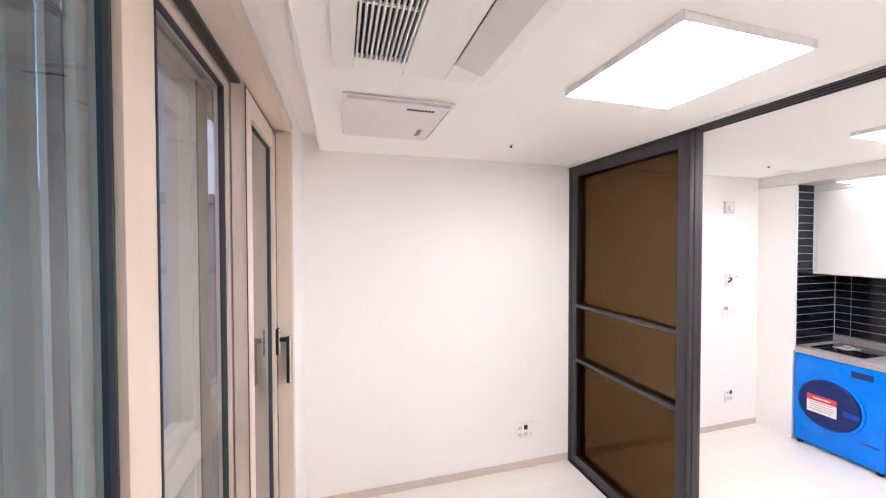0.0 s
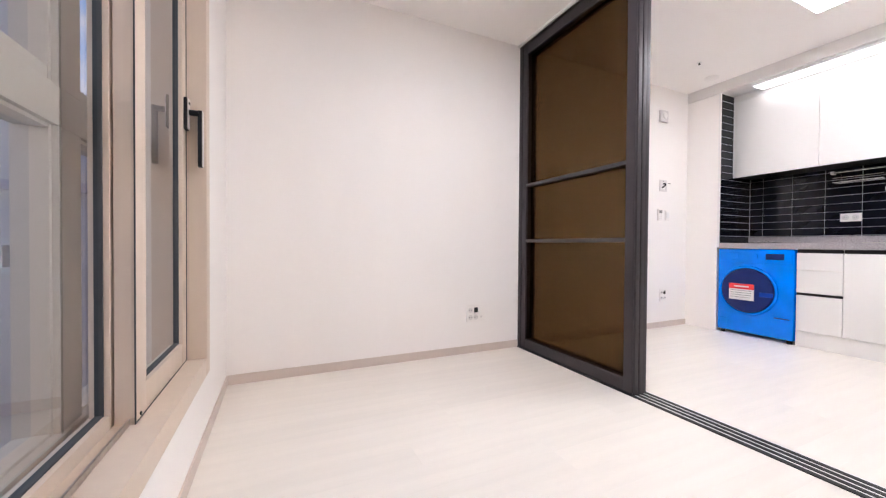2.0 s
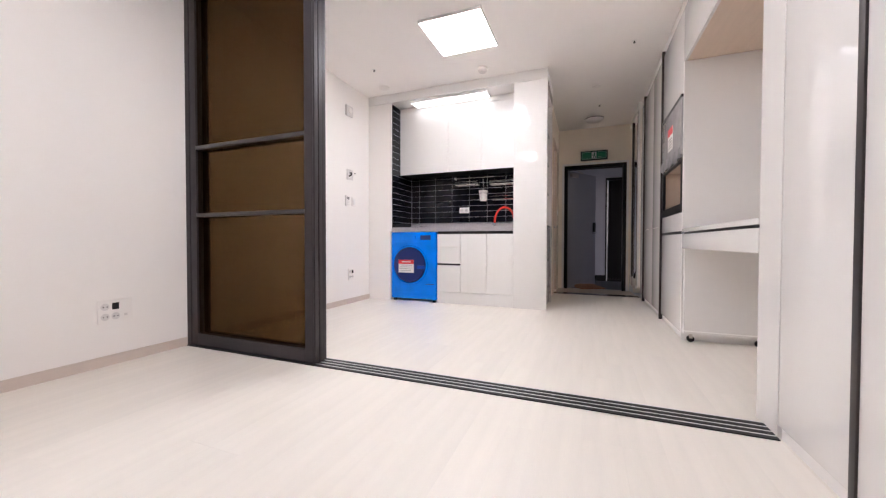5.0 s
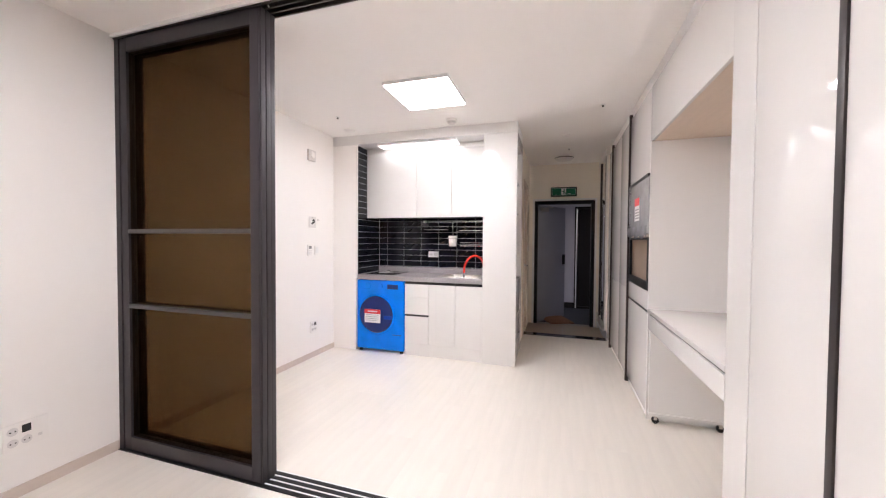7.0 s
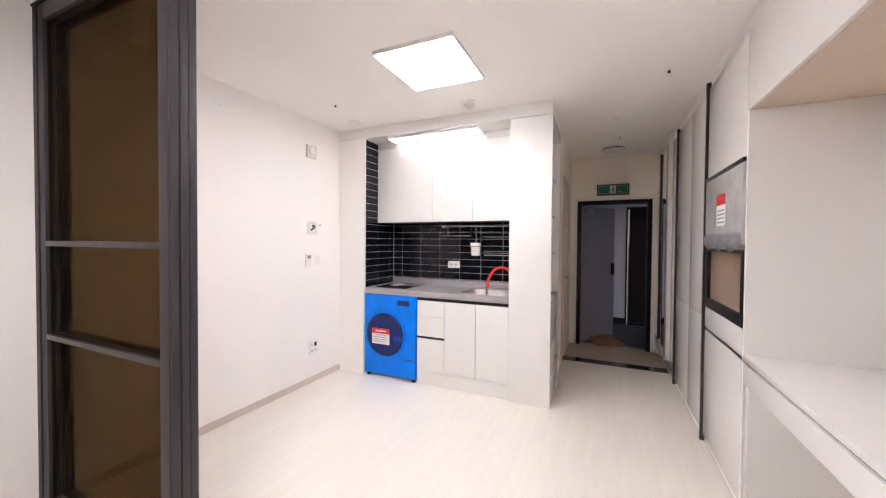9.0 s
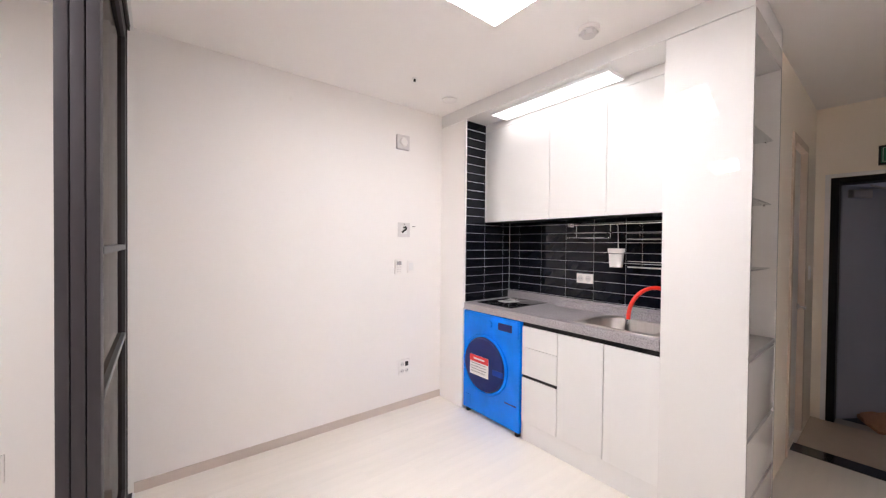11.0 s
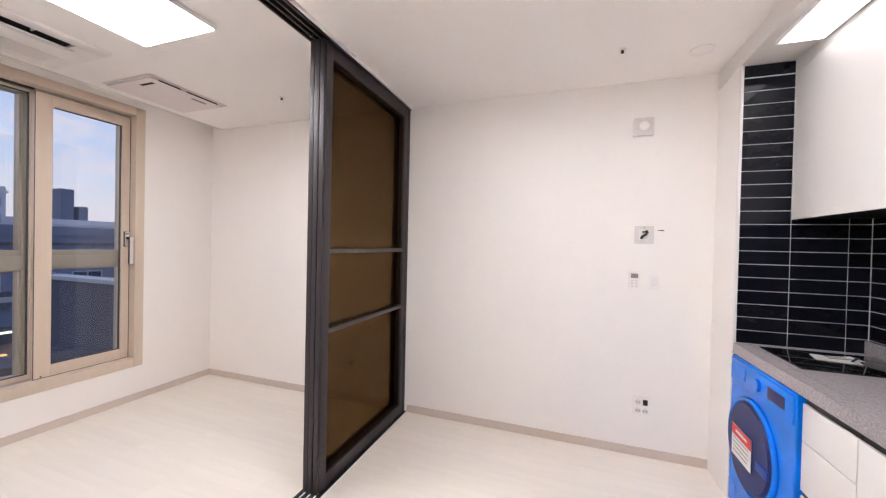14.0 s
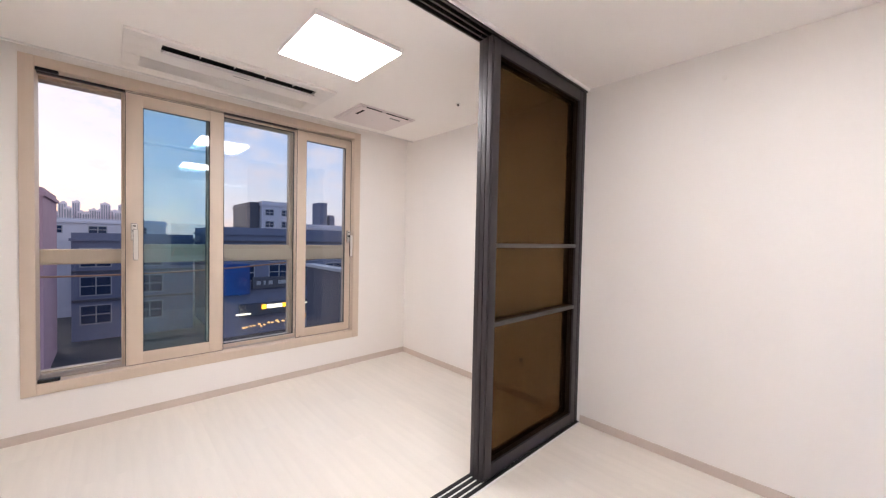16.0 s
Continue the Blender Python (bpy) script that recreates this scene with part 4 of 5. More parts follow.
for z in (1.42, 1.80, 2.18):
    for x in (KX + 0.03, 5.53):
        part("shelf_pin", C((x, TY + 0.06, z), "x", 0.004, 0.03, 8), M_CHROME, tu)
    part("glass_shelf", B(KX + 0.026, 5.536, TY + 0.03, KY0 - 0.024, z + 0.004, z + 0.011), M_CLEAR, tu, "clear glass shelf", smooth=False)
structure("wall_return", B(5.562, 5.70, 0.60, 0.66, 0.0, 3.0), M_WALL, "short return wall beside the tall cabinet", "wall")

# bathroom door in the corridor
bd = thing("door_3", (6.6, 0.6, 0), "cream bathroom door with a beige frame, closed", "door", kind="structure")
bm = bmesh.new()
box(bm, 6.28, 6.34, 0.588, 0.70, 0.004, 2.40, 0.003)
box(bm, 6.91, 6.97, 0.588, 0.70, 0.004, 2.40, 0.003)
box(bm, 6.34, 6.91, 0.588, 0.70, 2.34, 2.40, 0.003)
part("door_frame", bm, M_PVC, bd)
part("door_leaf", B(6.342, 6.908, 0.63, 0.67, 0.012, 2.338, 0.002), M_SATIN, bd)
hn = part("door_handle", C((6.86, 0.62, 1.06), "y", 0.025, 0.015, 20), M_CHROME, bd)
part("lever", tube(bmesh.new(), [(6.86, 0.615, 1.06), (6.86, 0.575, 1.06), (6.76, 0.57, 1.06)], 0.009, 8), M_CHROME, hn)
ws = thing("light_switch", (7.2, 0.6, 1.27), "white corridor light switch beside the bathroom door", "switch")
part("plate", B(7.16, 7.24, 0.589, 0.60, 1.27, 1.39, 0.004), M_PLAST, ws)
part("rocker", B(7.176, 7.224, 0.585, 0.590, 1.295, 1.365, 0.003), M_TRIM, ws)

# ---------------------------------------------------------------- built-in cupboards along the south side
F0, F1 = SY - 0.02, SY       # thickness of the fronts
structure("cupboard_crown", B(0.0, 6.46, SY - 0.03, SY - 0.012, 2.735, CEIL), M_SATIN, "white filler between the cupboards and the ceiling", "trim")


def wardrobe(x0, x1, label, strip=None):
    t = thing("wardrobe", ((x0 + x1) / 2, SY - 0.3, 0), label, "wardrobe", "built-in cupboards")
    part("body", B(x0 + 0.001, x1 - 0.001, -1.24, F0 - 0.001, 0.0, 2.73), M_SHADE, t)
    part("plinth", B(x0 + 0.002, x1 - 0.002, F0 - 0.001, SY - 0.012, 0.0, 0.05), M_SATIN, t)
    part("door", B(x0 + 0.002, x1 - (0.032 if strip else 0.002), F0, F1, 0.055, 2.73, 0.002), M_GLOSS, t)
    if strip:
        bm = B(x1 - 0.030, x1 - 0.002, F0, F1 + 0.006, 0.02, 2.76, 0.003)
        part("handle_profile", bm, M_BROWN, t, "full-height dark bronze handle profile")
    return t


wardrobe(0.02, 1.05, "tall high-gloss white built-in wardrobe with a plain door")
wardrobe(1.052, 1.975, "tall high-gloss white wardrobe with a dark full-height handle profile", True)
wardrobe(1.977, 2.405, "narrow high-gloss white wardrobe with a plain door")
structure("partition_post", B(2.407, 2.605, -1.24, SY + 0.001, 0.0, CEIL, 0.002), M_GLOSS, "white end post of the glass partition", "trim")

# desk niche with pull-out table
NX0, NX1 = 2.607, 4.045
dn = thing("desk_niche", ((NX0 + NX1) / 2, -0.9, 0), "white built-in niche with a beige underside above a desk", "cabinet")
part("upper_front", B(NX0 + 0.001, NX1 - 0.002, F0, F1, 2.285, 2.73, 0.002), M_GLOSS, dn)
part("niche_ceiling", B(NX0, NX1, -1.19, F0 - 0.001, 2.285, 2.305), M_NICHE, dn, "beige underside board")
part("back_panel", B(NX0, NX1, -1.215, -1.19, 0.0, 2.285), M_SATIN, dn)
part("side_panel", B(NX1 - 0.022, NX1, -1.19, F1, 0.0, 2.284, 0.002), M_SATIN, dn)
part("desk_top", B(NX0 + 0.001, NX1 - 0.024, -1.189, F1 + 0.004, 0.888, 0.918, 0.003), M_GLOSS, dn)
part("finger_groove", B(NX0 + 0.002, NX1 - 0.025, SY - 0.06, SY - 0.012, 0.866, 0.888), M_BLACK, dn, "black finger groove")
tb = thing("pull_out_table", (3.3, -0.9, 0), "white pull-out table with a castered leg panel under the desk", "table")
part("apron", B(NX0 + 0.003, NX1 - 0.026, F0, F1 + 0.002, 0.755, 0.872, 0.002), M_GLOSS, tb)
part("tabletop", B(NX0 + 0.004, NX1 - 0.027, -1.18, F0 - 0.001, 0.80, 0.83), M_SATIN, tb)
part("leg_panel", B(3.955, 3.995, -1.165, SY - 0.005, 0.085, 0.80, 0.003), M_SATIN, tb)
part("bottom_rail", B(3.94, 4.005, -1.165, SY - 0.003, 0.068, 0.09, 0.002), M_SATIN, tb)
for y in (-0.665, -1.11):
    cs = part("caster", C((3.972, y, 0.026), "x", 0.026, 0.022, 20), M_BLACK, tb, "small black caster")
    bm = B(3.958, 3.986, y - 0.012, y + 0.012, 0.03, 0.069, 0.002)
    part("fork", bm, M_STEEL, cs)

# oven column
OX0, OX1 = 4.047, 4.872
oc = thing("oven_column", ((OX0 + OX1) / 2, -0.9, 0), "white tall cabinet column with microwave and empty oven bay", "cabinet")
bm = bmesh.new()
box(bm, OX0, OX0 + 0.02, -1.24, F0 - 0.001, 0.0, 2.73)
box(bm, OX1 - 0.02, OX1, -1.24, F0 - 0.001, 0.0, 2.73)
box(bm, OX0 + 0.02, OX1 - 0.02, -1.24, -1.22, 0.0, 2.73)
box(bm, OX0 + 0.02, OX1 - 0.02, -1.22, F0 - 0.001, 0.0, 1.06)
box(bm, OX0 + 0.02, OX1 - 0.02, -1.22, F0 - 0.001, 1.50, 1.53)
box(bm, OX0 + 0.02, OX1 - 0.02, -1.22, F0 - 0.001, 2.02, 2.73)
part("body", bm, M_NICHE, oc, "beige carcass")
part("door", B(OX0 + 0.002, OX1 - 0.002, F0, F1, 2.035, 2.73, 0.002), M_GLOSS, oc)
part("panel", B(OX0 + 0.002, OX1 - 0.002, F0, F1, 0.90, 1.055, 0.002), M_GLOSS, oc)
part("drawer", B(OX0 + 0.002, OX1 - 0.002, F0, F1, 0.06, 0.875, 0.002), M_GLOSS, oc)
part("finger_groove", B(OX0 + 0.002, OX1 - 0.002, F0 + 0.001, SY - 0.008, 0.875, 0.90), M_BLACK, oc)
part("plinth", B(OX0 + 0.002, OX1 - 0.002, F0, SY - 0.014, 0.0, 0.055), M_SATIN, oc)
bm = bmesh.new()
box(bm, OX0 + 0.004, OX0 + 0.05, F0, F1 + 0.003, 1.06, 1.505, 0.002)
box(bm, OX1 - 0.05, OX1 - 0.004, F0, F1 + 0.003, 1.06, 1.505, 0.002)
box(bm, OX0 + 0.05, OX1 - 0.05, F0, F1 + 0.003, 1.06, 1.13, 0.002)
box(bm, OX0 + 0.05, OX1 - 0.05, F0, F1 + 0.003, 1.485, 1.505, 0.002)
part("oven_bay_frame", bm, M_BLACK, oc, "black frame of the empty oven bay")
mw = thing("microwave", ((OX0 + OX1) / 2, SY - 0.2, 1.53), "built-in steel microwave wrapped in film with a red sticker", "microwave")
part("body", B(OX0 + 0.03, OX1 - 0.03, -1.05, F0, 1.532, 2.018), M_BLACK, mw)
part("front", B(OX0 + 0.006, OX1 - 0.006, F0, F1 + 0.012, 1.535, 2.018, 0.005), M_FILM, mw, "steel front under creased film")
part("top_edge", B(OX0 + 0.006, OX1 - 0.006, F0, F1 + 0.014, 2.006, 2.034), M_BLACK, mw)
bm = bmesh.new()
grid = []
for i in range(13):
    x = OX0 + 0.01 + (OX1 - OX0 - 0.02) * i / 12
    grid.append([bm.verts.new((x, F1 + 0.016 + 0.005 * math.sin(i * 2.1 + j), 1.505 + 0.10 * j / 3 + (0.02 * math.sin(i * 1.7) if j == 0 else 0))) for j in range(4)])
for i in range(12):
    for j in range(3):
        bm.faces.new((grid[i][j], grid[i + 1][j], grid[i + 1][j + 1], grid[i][j + 1]))
bmesh.ops.solidify(bm, geom=bm.faces, thickness=0.001)
part("film", bm, M_FILM, mw, "loose protective film edge")
st = part("sticker", B(4.36, 4.56, F1 + 0.012, F1 + 0.014, 1.66, 1.87), M_PAPER, mw, "red and white warning sticker")
part("red_header", B(4.36, 4.56, F1 + 0.014, F1 + 0.015, 1.80, 1.87), M_REDP, st)
for k in range(4):
    part("print_line", B(4.38, 4.54, F1 + 0.014, F1 + 0.015, 1.68 + k * 0.026, 1.69 + k * 0.026), M_INK, st)


def tall_cupboard(x0, x1, label, split=0.97, strip=True):
    t = thing("tall_cupboard", ((x0 + x1) / 2, SY - 0.3, 0), label, "cupboard", "built-in cupboards")
    part("body", B(x0 + 0.001, x1 - 0.001, -1.24, F0 - 0.001, 0.0, 2.73), M_SHADE, t)
    a = x0 + (0.034 if strip else 0.002)
    if strip:
        part("handle_profile", B(x0 + 0.002, x0 + 0.030, F0, F1 + 0.018, 0.0, 2.78, 0.003), M_BROWN, t, "full-height dark bronze handle profile")
    for z0, z1 in (((0.055, split - 0.002), (split + 0.002, 2.73)) if split else ((0.055, 2.73),)):
        part("door", B(a, x1 - 0.002, F0, F1, z0, z1, 0.002), M_GLOSS, t)
    part("plinth", B(a, x1 - 0.002, F0, SY - 0.014, 0.0, 0.05), M_SATIN, t)
    return t


tall_cupboard(4.874, 5.46, "tall high-gloss white cupboard with a dark handle profile")
tall_cupboard(5.462, 6.10, "tall high-gloss white cupboard with two doors", strip=False)
tall_cupboard(6.102, 6.455, "narrow high-gloss white cupboard with a dark handle profile", split=None)
sc = thing("shoe_cupboard", (6.95, -0.9, -0.06), "high-gloss white shoe cupboard with a tall mirror door at the entrance", "cupboard")
part("body", B(6.459, DX - 0.017, -1.24, F0 + 0.038, 0.14, CEIL - 0.003), M_SHADE, sc)
G0, G1 = F0 + 0.04, F1 + 0.04
part("mirror_door", B(6.62, 7.10, G0, G1, 0.25, 2.73, 0.002), M_MIRROR, sc, "full-height mirror")
part("mirror_door", B(7.102, DX - 0.03, G0, G1, 0.25, 2.73, 0.002), M_MIRROR, sc, "full-height mirror")
part("door", B(6.457, 6.618, G0, G1, 0.16, 2.73, 0.002), M_GLOSS, sc)
part("bottom_panel", B(6.62, DX - 0.03, G0, G1, 0.10, 0.247, 0.002), M_GLOSS, sc)
part("side_filler", B(DX - 0.028, DX - 0.016, F0, G1, -0.06, 2.73, 0.001), M_SATIN, sc)
part("top_panel", B(6.457, DX - 0.016, F0, G1, 2.733, CEIL - 0.002, 0.002), M_SATIN, sc)
part("handle_profile", B(7.088, 7.112, G1 - 0.001, G1 + 0.012, 0.25, 2.73, 0.003), M_BROWN, sc, "dark handle profile")
# Black colour here paints the shadow below the bottom panel.
part("base", B(6.63, DX - 0.001, -1.0, -0.80, -0.06, 0.14), M_BLACK, sc, "recessed base, black for the shadow under the cupboard")

# ---------------------------------------------------------------- entrance
en = thing("door_1", (DX, 0, -0.06), "grey steel entrance door standing open with a dark frame", "door", kind="structure")
bm = bmesh.new()
box(bm, DX - 0.012, DX + 0.17, DYA - 0.055, DYA, -0.06, DZ, 0.003)
box(bm, DX - 0.012, DX + 0.17, DYB, DYB + 0.055, -0.06, DZ, 0.003)
box(bm, DX - 0.012, DX + 0.17, DYB + 0.055, DYA - 0.055, DZ - 0.055, DZ, 0.003)
part("door_frame", bm, M_STEELB, en, "black steel door frame")
bm = bmesh.new()
box(bm, DX - 0.014, DX - 0.001, DYA, DYA + 0.035, -0.06, DZ + 0.035, 0.002)
box(bm, DX - 0.014, DX - 0.001, DYB - 0.035, DYB, -0.06, DZ + 0.035, 0.002)
box(bm, DX - 0.014, DX - 0.001, DYB, DYA, DZ, DZ + 0.035, 0.002)
part("casing", bm, M_TRIM, en, "white door casing")
part("threshold", B(DX - 0.01, DX + 0.16, DYB + 0.055, DYA - 0.055, -0.065, -0.045, 0.003), M_STEEL, en, "steel threshold")
LEAF = Matrix.Translation((DX + 0.14, DYA - 0.06, 0)) @ Matrix.Rotation(radians(57), 4, "Z")


def on_leaf(bm):
    bmesh.ops.transform(bm, matrix=LEAF, verts=bm.verts)
    return bm


leaf = part("door_leaf", on_leaf(B(0, 0.045, -0.90, -0.005, -0.05, DZ - 0.06, 0.003)), M_DOOR, en, "grey painted steel leaf")
lk = part("digital_lock", on_leaf(B(-0.03, 0, -0.865, -0.80, 0.98, 1.20, 0.008)), M_BLACK, leaf, "black digital door lock")
bm = tube(bmesh.new(), [(-0.03, -0.83, 1.0), (-0.07, -0.83, 1.0), (-0.072, -0.72, 1.0)], 0.011, 8)
part("lever", on_leaf(bm), M_CHROME, lk)
bm = B(-0.045, 0, -0.26, -0.06, 2.02, 2.09, 0.006)
tube(bm, [(-0.02, -0.16, 2.095), (-0.10, -0.32, 2.10), (-0.16, -0.08, 2.11)], 0.009, 6)
part("door_closer", on_leaf(bm), M_STEEL, leaf, "steel door closer arm")

ex = thing("exit_sign", (DX - 0.03, 0.0, 2.27), "green emergency exit sign with a white pictogram", "sign")
part("box", B(DX - 0.04, DX - 0.001, -0.215, 0.225, 2.262, 2.425, 0.004), M_BLACK, ex)
part("face", B(DX - 0.044, DX - 0.0395, -0.200, 0.210, 2.277, 2.410, 0.002), M_GREEN, ex)
bm = B(DX - 0.0465, DX - 0.0435, -0.035, 0.045, 2.290, 2.398, 0.001)
part("border", frame_x(bmesh.new(), DX - 0.0455, DX - 0.0435, -0.192, 0.202, 2.284, 2.403, 0.004, 0), M_PAPER, ex, "thin white border", smooth=False)
part("pictogram_field", bm, M_PAPER, ex, "white field")
bm = B(DX - 0.048, DX - 0.046, -0.012, 0.008, 2.325, 2.392)
box(bm, DX - 0.048, DX - 0.046, 0.008, 0.034, 2.340, 2.354)
box(bm, DX - 0.048, DX - 0.046, -0.028, -0.010, 2.298, 2.330)
box(bm, DX - 0.048, DX - 0.046, 0.006, 0.018, 2.296, 2.328)
part("pictogram", bm, M_GREEN, ex, "green running-way symbol")
part("print_line", B(DX - 0.046, DX - 0.0435, -0.115, -0.06, 2.305, 2.312), M_PLASTG, ex)
cb = thing("cardboard", (7.72, 0.18, -0.07), "flattened cardboard box lying across the threshold", "cardboard")
bm = B(7.58, 8.10, -0.12, 0.31, -0.045, -0.012, 0.004)
bmesh.ops.rotate(bm, verts=bm.verts, cent=(7.84, 0.1, -0.03), matrix=Matrix.Rotation(radians(24), 3, "Z") @ Matrix.Rotation(radians(-2), 3, "Y"))
part("sheet", bm, M_CARD, cb)
bm = B(7.66, 7.98, 0.0, 0.30, -0.010, 0.0, 0.003)
bmesh.ops.rotate(bm, verts=bm.verts, cent=(7.84, 0.1, -0.01), matrix=Matrix.Rotation(radians(10), 3, "Z") @ Matrix.Rotation(radians(-4), 3, "Y"))
part("flap", bm, M_CARD, cb)

# ---------------------------------------------------------------- outside
GZ = -9.0
structure("ground", B(-1500, 1500, -1500, 1500, GZ - 1, GZ), M_ASPHALT, "dark asphalt street and lots", "ground")


def far_window(parent, x, y, z, w, h, axis="x"):
    """A window on a wall that faces +x or -y: a frame with four panes of dark glass."""
    if axis == "x":
        f = part("window", frame_x(bmesh.new(), x - 0.05, x + 0.06, y - w / 2, y + w / 2, z - h / 2, z + h / 2, 0.09, 0), M_WFRAME, parent, smooth=False)
        bm = B(x + 0.0, x + 0.05, y - 0.04, y + 0.04, z - h / 2 + 0.09, z + h / 2 - 0.09)
        box(bm, x + 0.0, x + 0.045, y - w / 2 + 0.09, y + w / 2 - 0.09, z - 0.04, z + 0.04)
        part("bar", bm, M_WFRAME, f, smooth=False)
        part("pane", B(x - 0.04, x + 0.02, y - w / 2 + 0.08, y + w / 2 - 0.08, z - h / 2 + 0.08, z + h / 2 - 0.08), M_WGLASS, f, smooth=False)
    else:
        bm = bmesh.new()
        box(bm, x - w / 2, x + w / 2, y - 0.06, y + 0.03, z - h / 2, z - h / 2 + 0.07)
        box(bm, x - w / 2, x + w / 2, y - 0.06, y + 0.03, z + h / 2 - 0.07, z + h / 2)
        for xx in (x - w / 2 + 0.035, x, x + w / 2 - 0.035):
            box(bm, xx - 0.035, xx + 0.035, y - 0.055, y + 0.03, z - h / 2 + 0.07, z + h / 2 - 0.07)
        f = part("window", bm, M_WFRAME, parent, smooth=False)
        part("pane", B(x - w / 2 + 0.06, x + w / 2 - 0.06, y - 0.03, y + 0.02, z - h / 2 + 0.06, z + h / 2 - 0.06), M_WGLASS, f, smooth=False)
    return f


def building(name, x0, x1, y0, y1, top, material, label, wins=(), parapet=0.5, bands=()):
    t = thing(name, ((x0 + x1) / 2, (y0 + y1) / 2, GZ), label, "building")
    part("wall", B(x0, x1, y0, y1, GZ, top - 0.3), material, t, smooth=False)
    bm = B(x0 - 0.15, x1 + 0.15, y0 - 0.15, y1 + 0.15, top - 0.3, top - 0.05)
    for a in ((x0, x1, y0, y0 + 0.25), (x0, x1, y1 - 0.25, y1), (x0, x0 + 0.25, y0 + 0.25, y1 - 0.25), (x1 - 0.25, x1, y0 + 0.25, y1 - 0.25)):
        box(bm, *a, top - 0.05, top + parapet)
    part("roof", bm, material, t, smooth=False)
    for z in bands:
        part("string_course", B(x1 - 0.05, x1 + 0.15, y0, y1, z - 0.12, z + 0.12), M_DARKB, t, smooth=False)
    for y, z, w, h in wins:
        far_window(t, x1, y, z, w, h)
    return t


building("apartment_building", -57, -45, -2.6, 7.0, 1.0, M_CONC, "blue-grey rendered apartment block with paired windows",
         [(yy, zz, 2.3, 1.9) for yy in (-0.9, 3.2) for zz in (-0.9, -3.7, -6.5)], bands=(-2.3, -5.1))
building("pink_building", -42, -33, -11, -3.3, 4.3, M_PINK, "pinkish rendered building with a flat roof", [], 0.3)
sb = building("shop_building", -52, -38, 8.2, 24, 1.9, M_CONC, "grey shop building with dark sign bands and lit shop front",
              [(yy, zz, 2.2, 1.7) for yy in (10.4, 14.0, 17.2, 20.5) for zz in (-0.4, -2.4)], bands=(0.9,))
part("blue_awning", B(-38, -37.4, 8.3, 10.9, -4.6, -1.4), M_BLUEB, sb, smooth=False)
part("sign_band", B(-37.95, -37.6, 11.2, 18, -4.1, -2.9), M_DARKB, sb, "dark sign band with pale lettering bars", smooth=False)
for y0, y1 in ((11.6, 12.0), (12.3, 12.5), (12.8, 13.2), (13.8, 16.0)):
    part("lettering_bar", B(-37.6, -37.55, y0, y1, -3.72, -3.3), M_WFRAME, sb, smooth=False)
part("shop_band", B(-37.95, -37.5, 10.0, 19, -7.0, -5.7), M_DARKB, sb, smooth=False)
part("lit_sign", B(-37.5, -37.4, 12.6, 14.2, -6.28, -5.88), M_SIGNL, sb, "glowing shop sign", smooth=False)
part("lit_sign", B(-37.5, -37.38, 12.1, 12.5, -6.30, -5.86), M_SIGNO, sb, "glowing orange sign disc", smooth=False)
part("lit_sign", B(-37.5, -37.38, 14.25, 14.7, -6.28, -5.88), M_SIGNO, sb, smooth=False)
part("lit_sign", B(-37.5, -37.4, 14.9, 17.5, -6.16, -6.0), M_SIGNL, sb, smooth=False)
part("lit_sign", B(-37.5, -37.4, 9.6, 11.0, -6.75, -6.6), M_SIGNL, sb, smooth=False)
random.seed(11)
for k in range(14):
    y0, z = 10.3 + k * 0.36 + random.uniform(-0.1, 0.1), -8.25 + 0.025 * k + random.uniform(-0.12, 0.12)
    part("shop_light", B(-37.95, -37.6, y0, y0 + random.uniform(0.10, 0.28), z, z + random.uniform(0.06, 0.16)), M_WARM, sb, "warm light in the shop window", smooth=False)
part("lit_sign", B(-37.5, -37.4, 15.6, 16.8, -7.75, -7.4), M_SIGNO, sb, smooth=False)
building("white_building", -64, -55, 17.1, 21.6, 6.5, M_WHITEB, "white rendered building with small dark windows and roof edge",
         [(yy, zz, 1.3, 1.0) for yy in (18.2, 20.6) for zz in (1.6, 3.4, 5.2)], 0.4)
building("dark_wing", -66, -56, 15.7, 17.0, 6.3, M_DARKB, "dark clad stair wing of a city building", [], 0.4)
building("low_building", -78, -62, 24, 44, 3.4, M_WHITEB, "low pale building with a flat roof", [(yy, 1.6, 3.0, 0.9) for yy in (27, 32, 37)], 0.5)
building("dark_tower", -196, -186, 84.5, 88.5, 19.5, M_CONC, "dark slab tower in the distance", [], 1.0)
building("dark_tower", -198, -188, 91.0, 94, 13, M_CONC, "grey tower in the distance", [], 1.0)
building("rear_building", -72, -60, -8, 6, 3.0, M_WHITEB, "pale rooftop building with dark eaves", [(yy, 1.9, 1.8, 1.0) for yy in (-5, -1, 3)], 0.3)
random.seed(5)
M_BAND = mat("distant_window_band", (0.40, 0.40, 0.46), 0.8)
for k in range(18):
    y = -56 + k * 4.6 + random.uniform(-1.5, 1.5)
    x = -560 - random.uniform(0, 60)
    top = random.uniform(24, 43)
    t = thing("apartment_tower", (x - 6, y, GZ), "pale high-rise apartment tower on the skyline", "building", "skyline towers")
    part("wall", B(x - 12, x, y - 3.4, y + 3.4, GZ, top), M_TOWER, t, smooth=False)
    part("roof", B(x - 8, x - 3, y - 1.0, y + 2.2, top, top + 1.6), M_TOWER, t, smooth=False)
    bm = bmesh.new()
    for j in range(3):
        box(bm, x, x + 0.4, y - 2.4 + j * 2, y - 1.4 + j * 2, GZ + 2, top - 2)
    part("window_band", bm, M_BAND, t, smooth=False)

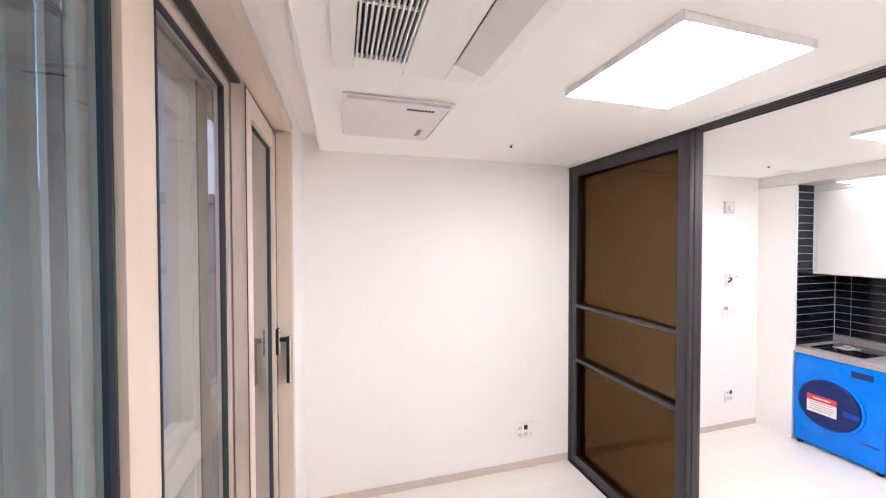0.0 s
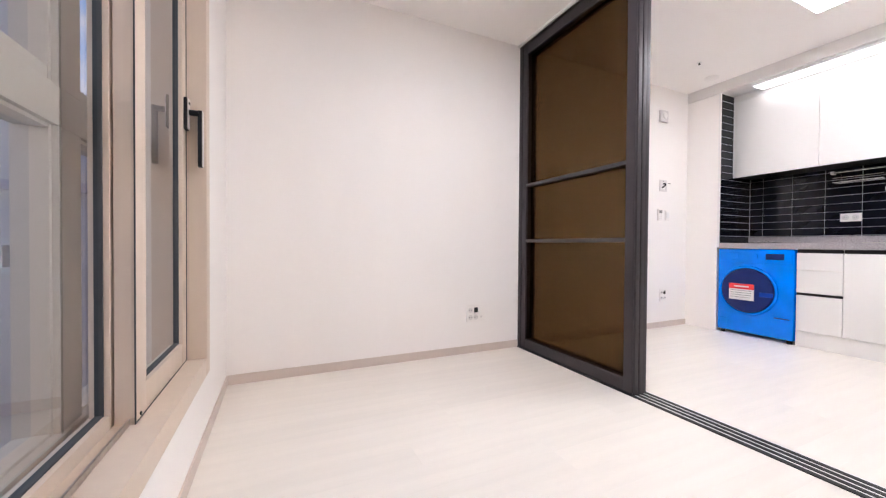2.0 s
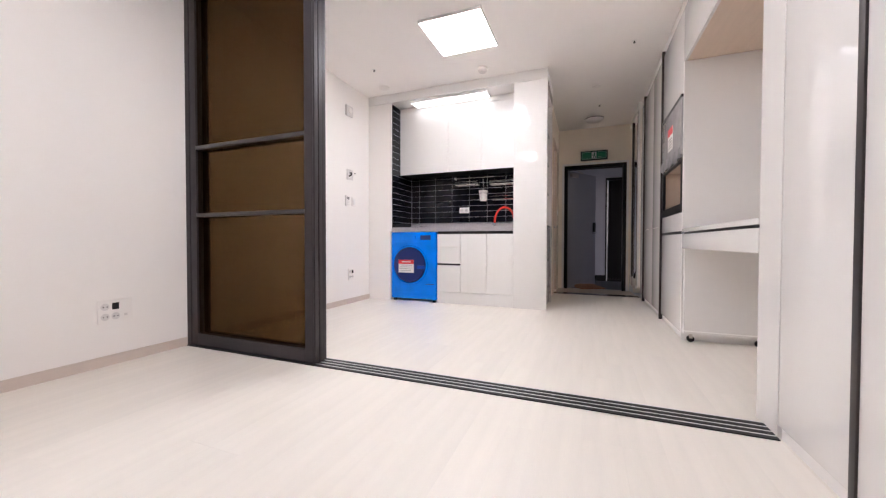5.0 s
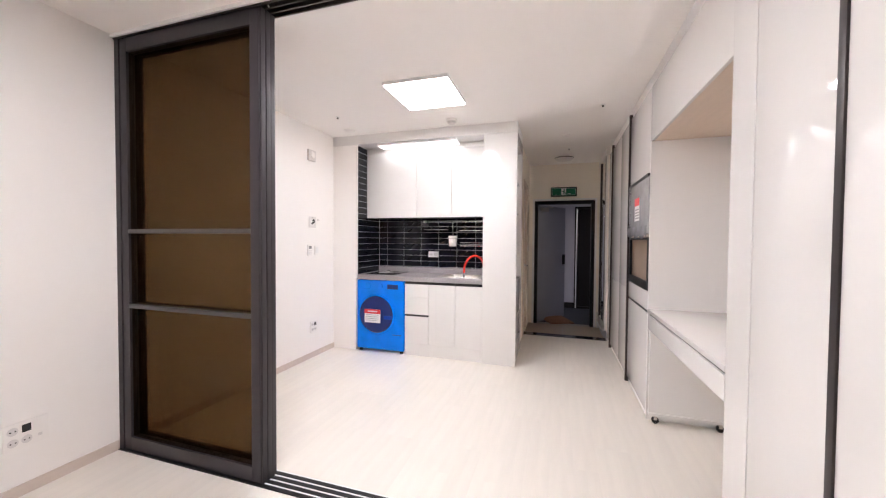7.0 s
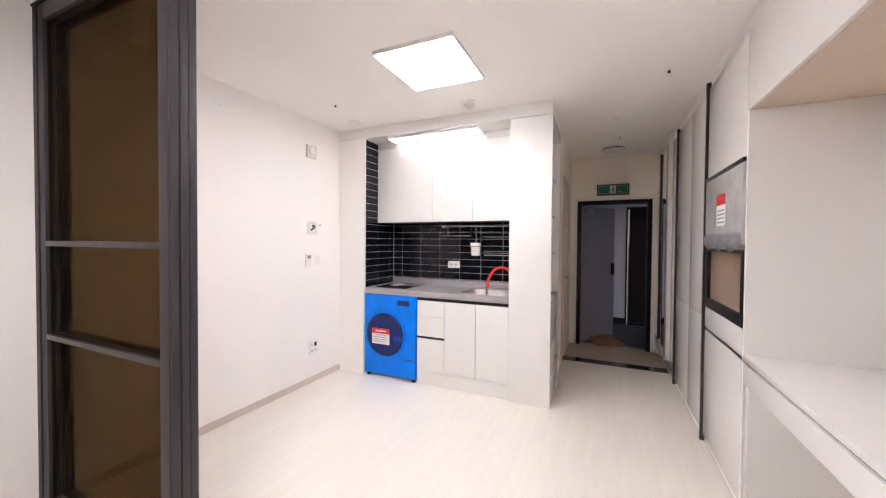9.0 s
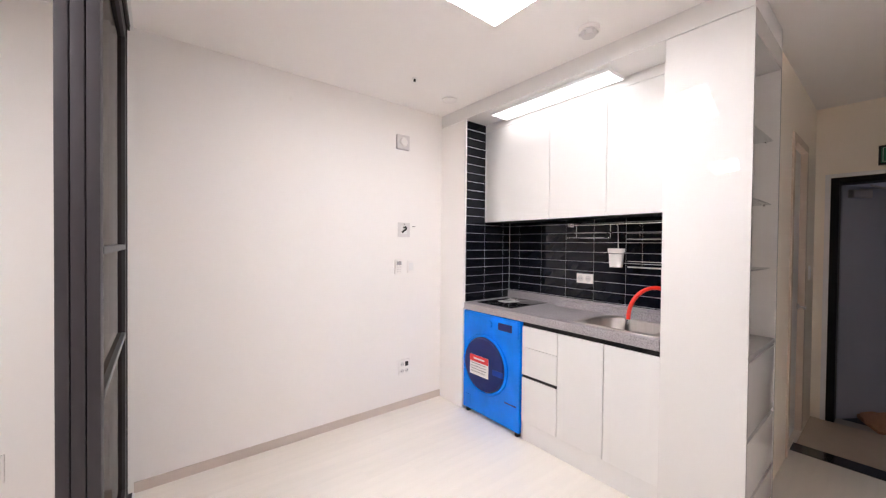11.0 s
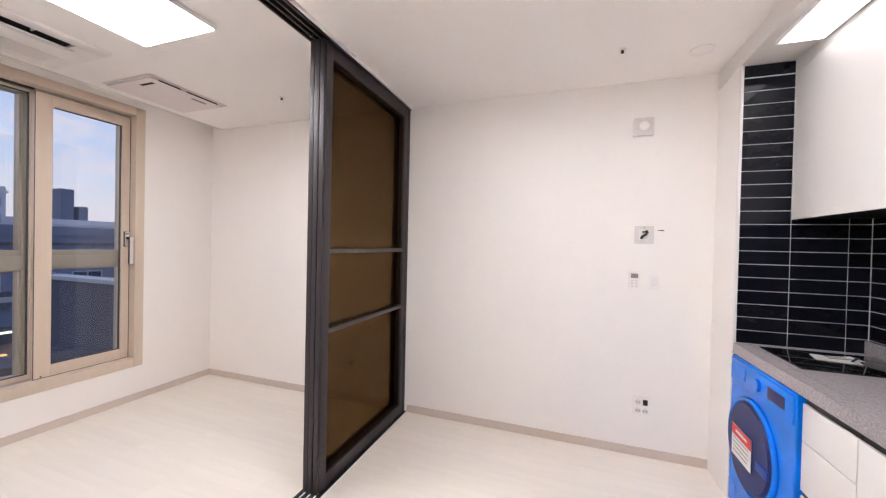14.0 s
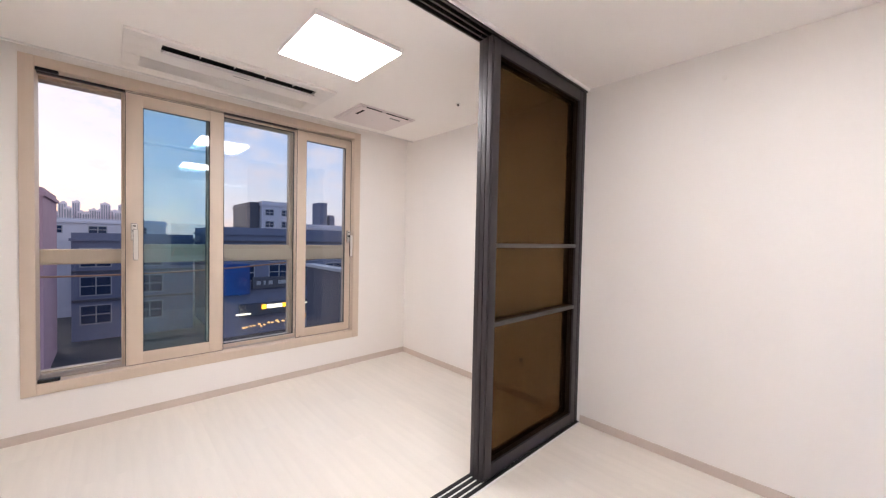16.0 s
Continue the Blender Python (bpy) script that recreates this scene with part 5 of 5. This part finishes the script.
nb = thing("neighbour_building", (-4.3, 11, GZ), "blue-grey rendered neighbouring house with a flat roof", "building")
part("wall", B(-7.4, -1.2, 6.6, 16, GZ, 2.72), M_CONCB, nb, smooth=False)
part("roof", B(-7.5, -1.1, 6.45, 16.2, 2.72, 2.88, 0.02), M_CONC, nb, smooth=False)
part("string_course", B(-7.45, -1.15, 6.5, 6.61, 1.62, 1.74), M_CONC, nb, smooth=False)
part("chimney", B(-3.1, -2.7, 6.9, 7.6, 2.88, 5.2, 0.02), M_CONCB, nb, smooth=False)
far_window(nb, -2.88, 6.6, 0.78, 0.50, 0.42, axis="y")
far_window(nb, -5.2, 6.6, 0.6, 1.2, 0.9, axis="y")
ter = thing("terrace_wall", (-3.5, 3.8, GZ), "dark grey terrace wall of the house next door with a pale coping", "wall")
part("wall", B(-5.0, -1.9, 3.70, 3.9, GZ, 0.80), M_TERR, ter, smooth=False)
part("coping", B(-5.05, -1.85, 3.66, 3.94, 0.80, 0.87, 0.01), M_WFRAME, ter, smooth=False)
bm = bmesh.new()
pts = [(-22, -14 + 28 * k / 20, 0.3 - 1.0 * (1 - ((k - 10) / 10) ** 2)) for k in range(21)]
tube(bm, pts, 0.05, 6)
solo("cable", bm, M_CARD, (-22, 0, -0.6), "sagging yellowish overhead cable across the street", "cable")

# ---------------------------------------------------------------- pieces: entrance tiles, wall tiles, floor planks
SHARED = {}


def piece(name, parent, size, centre, material, bevel):
    """A small bevelled block on a mesh that alike pieces share; size and centre in metres."""
    key = (name, material.name, tuple(round(v, 4) for v in size))
    if key not in SHARED:
        x, y, z = (v / 2 for v in size)
        SHARED[key] = mesh_of(name, B(-x, x, -y, y, -z, z, bevel, seg=1), material, (0, 0, 0))
    ob = new(name, SHARED[key])
    ob.parent = parent
    ob.location = Vector(centre) - ORIGIN[parent]
    return ob


for j in range(2):
    piece("tile", ef, (0.872, 0.600, 0.02), (7.061, -0.306 + j * 0.604, -0.0505), M_ENTRY, 0.0015)

back = structure("wall_tiling_back", B(KB, KB + 0.011, KY0, KY1, 0.96, 2.71), M_GROUT, "black glazed tiles with white joints behind the worktop", "wall tiling")
side = structure("wall_tiling_side", B(KX + 0.004, KB, KY1, KY1 + 0.011, 0.96, 2.715), M_GROUT, "black glazed tiles with white joints beside the worktop", "wall tiling")
structure("tile_corner_trim", B(KB - 0.007, KB - 0.0045, KY1 - 0.008, KY1 - 0.0045, CTR + 0.076, BOT + 0.004, 0), M_TRIM, "white trim in the corner of the tiling", "trim")
structure("tile_edge_trim", B(KX - 0.004, KX + 0.012, KY1 - 0.010, KY1 + 0.012, 0.96, 2.715, 0.002), M_TRIM, "white corner trim of the tiling", "trim")
PITCH, WIDE, JOINT = 0.0815, 0.2665, 0.0042
z = CTR + 0.001
rows = 0
while z < 2.70:
    h = min(PITCH, 2.712 - z) - JOINT
    if z < BOT + 0.05:
        y1 = KY1
        y0 = 2.505
        while y1 > KY0 + 0.02:
            w = y1 - max(y0, KY0)
            piece("tile", back, (0.008, w - JOINT, h), (KB - 0.001, y1 - w / 2, z + PITCH / 2), M_TILE, 0.0015)
            y1 = y0
            y0 -= WIDE
    x0 = KX + 0.012
    for x1 in (5.182, 5.447, KB - 0.004):
        if z < BOT + 0.05 or x0 < UX:
            piece("tile", side, (x1 - x0 - JOINT, 0.008, h), ((x0 + x1) / 2, KY1 + 0.001, z + PITCH / 2), M_TILE, 0.0015)
        x0 = x1
    z += PITCH

floor_ob = bpy.data.objects["floor"]
PW, PL = 0.150, 1.20
random.seed(11)
for x_from, x_to, y_from, y_to in ((0.0, 2.384, SY, YN), (2.546, 4.98, SY, YN), (2.607, 4.045, -1.19, SY), (4.98, 6.458, SY, 0.60)):
    y = y_from
    while y < y_to - 0.01:
        w = min(PW, y_to - y)
        x = x_from - random.choice((0.0, 0.3, 0.6, 0.9))
        while x < x_to - 0.01:
            a, b = max(x, x_from), min(x + PL, x_to)
            if b - a > 0.02:
                piece("plank", floor_ob, (b - a - 0.0002, w - 0.0002, 0.006), ((a + b) / 2, y + w / 2, -0.003), M_FLOOR, 0.0001)
            x += PL
        y += PW
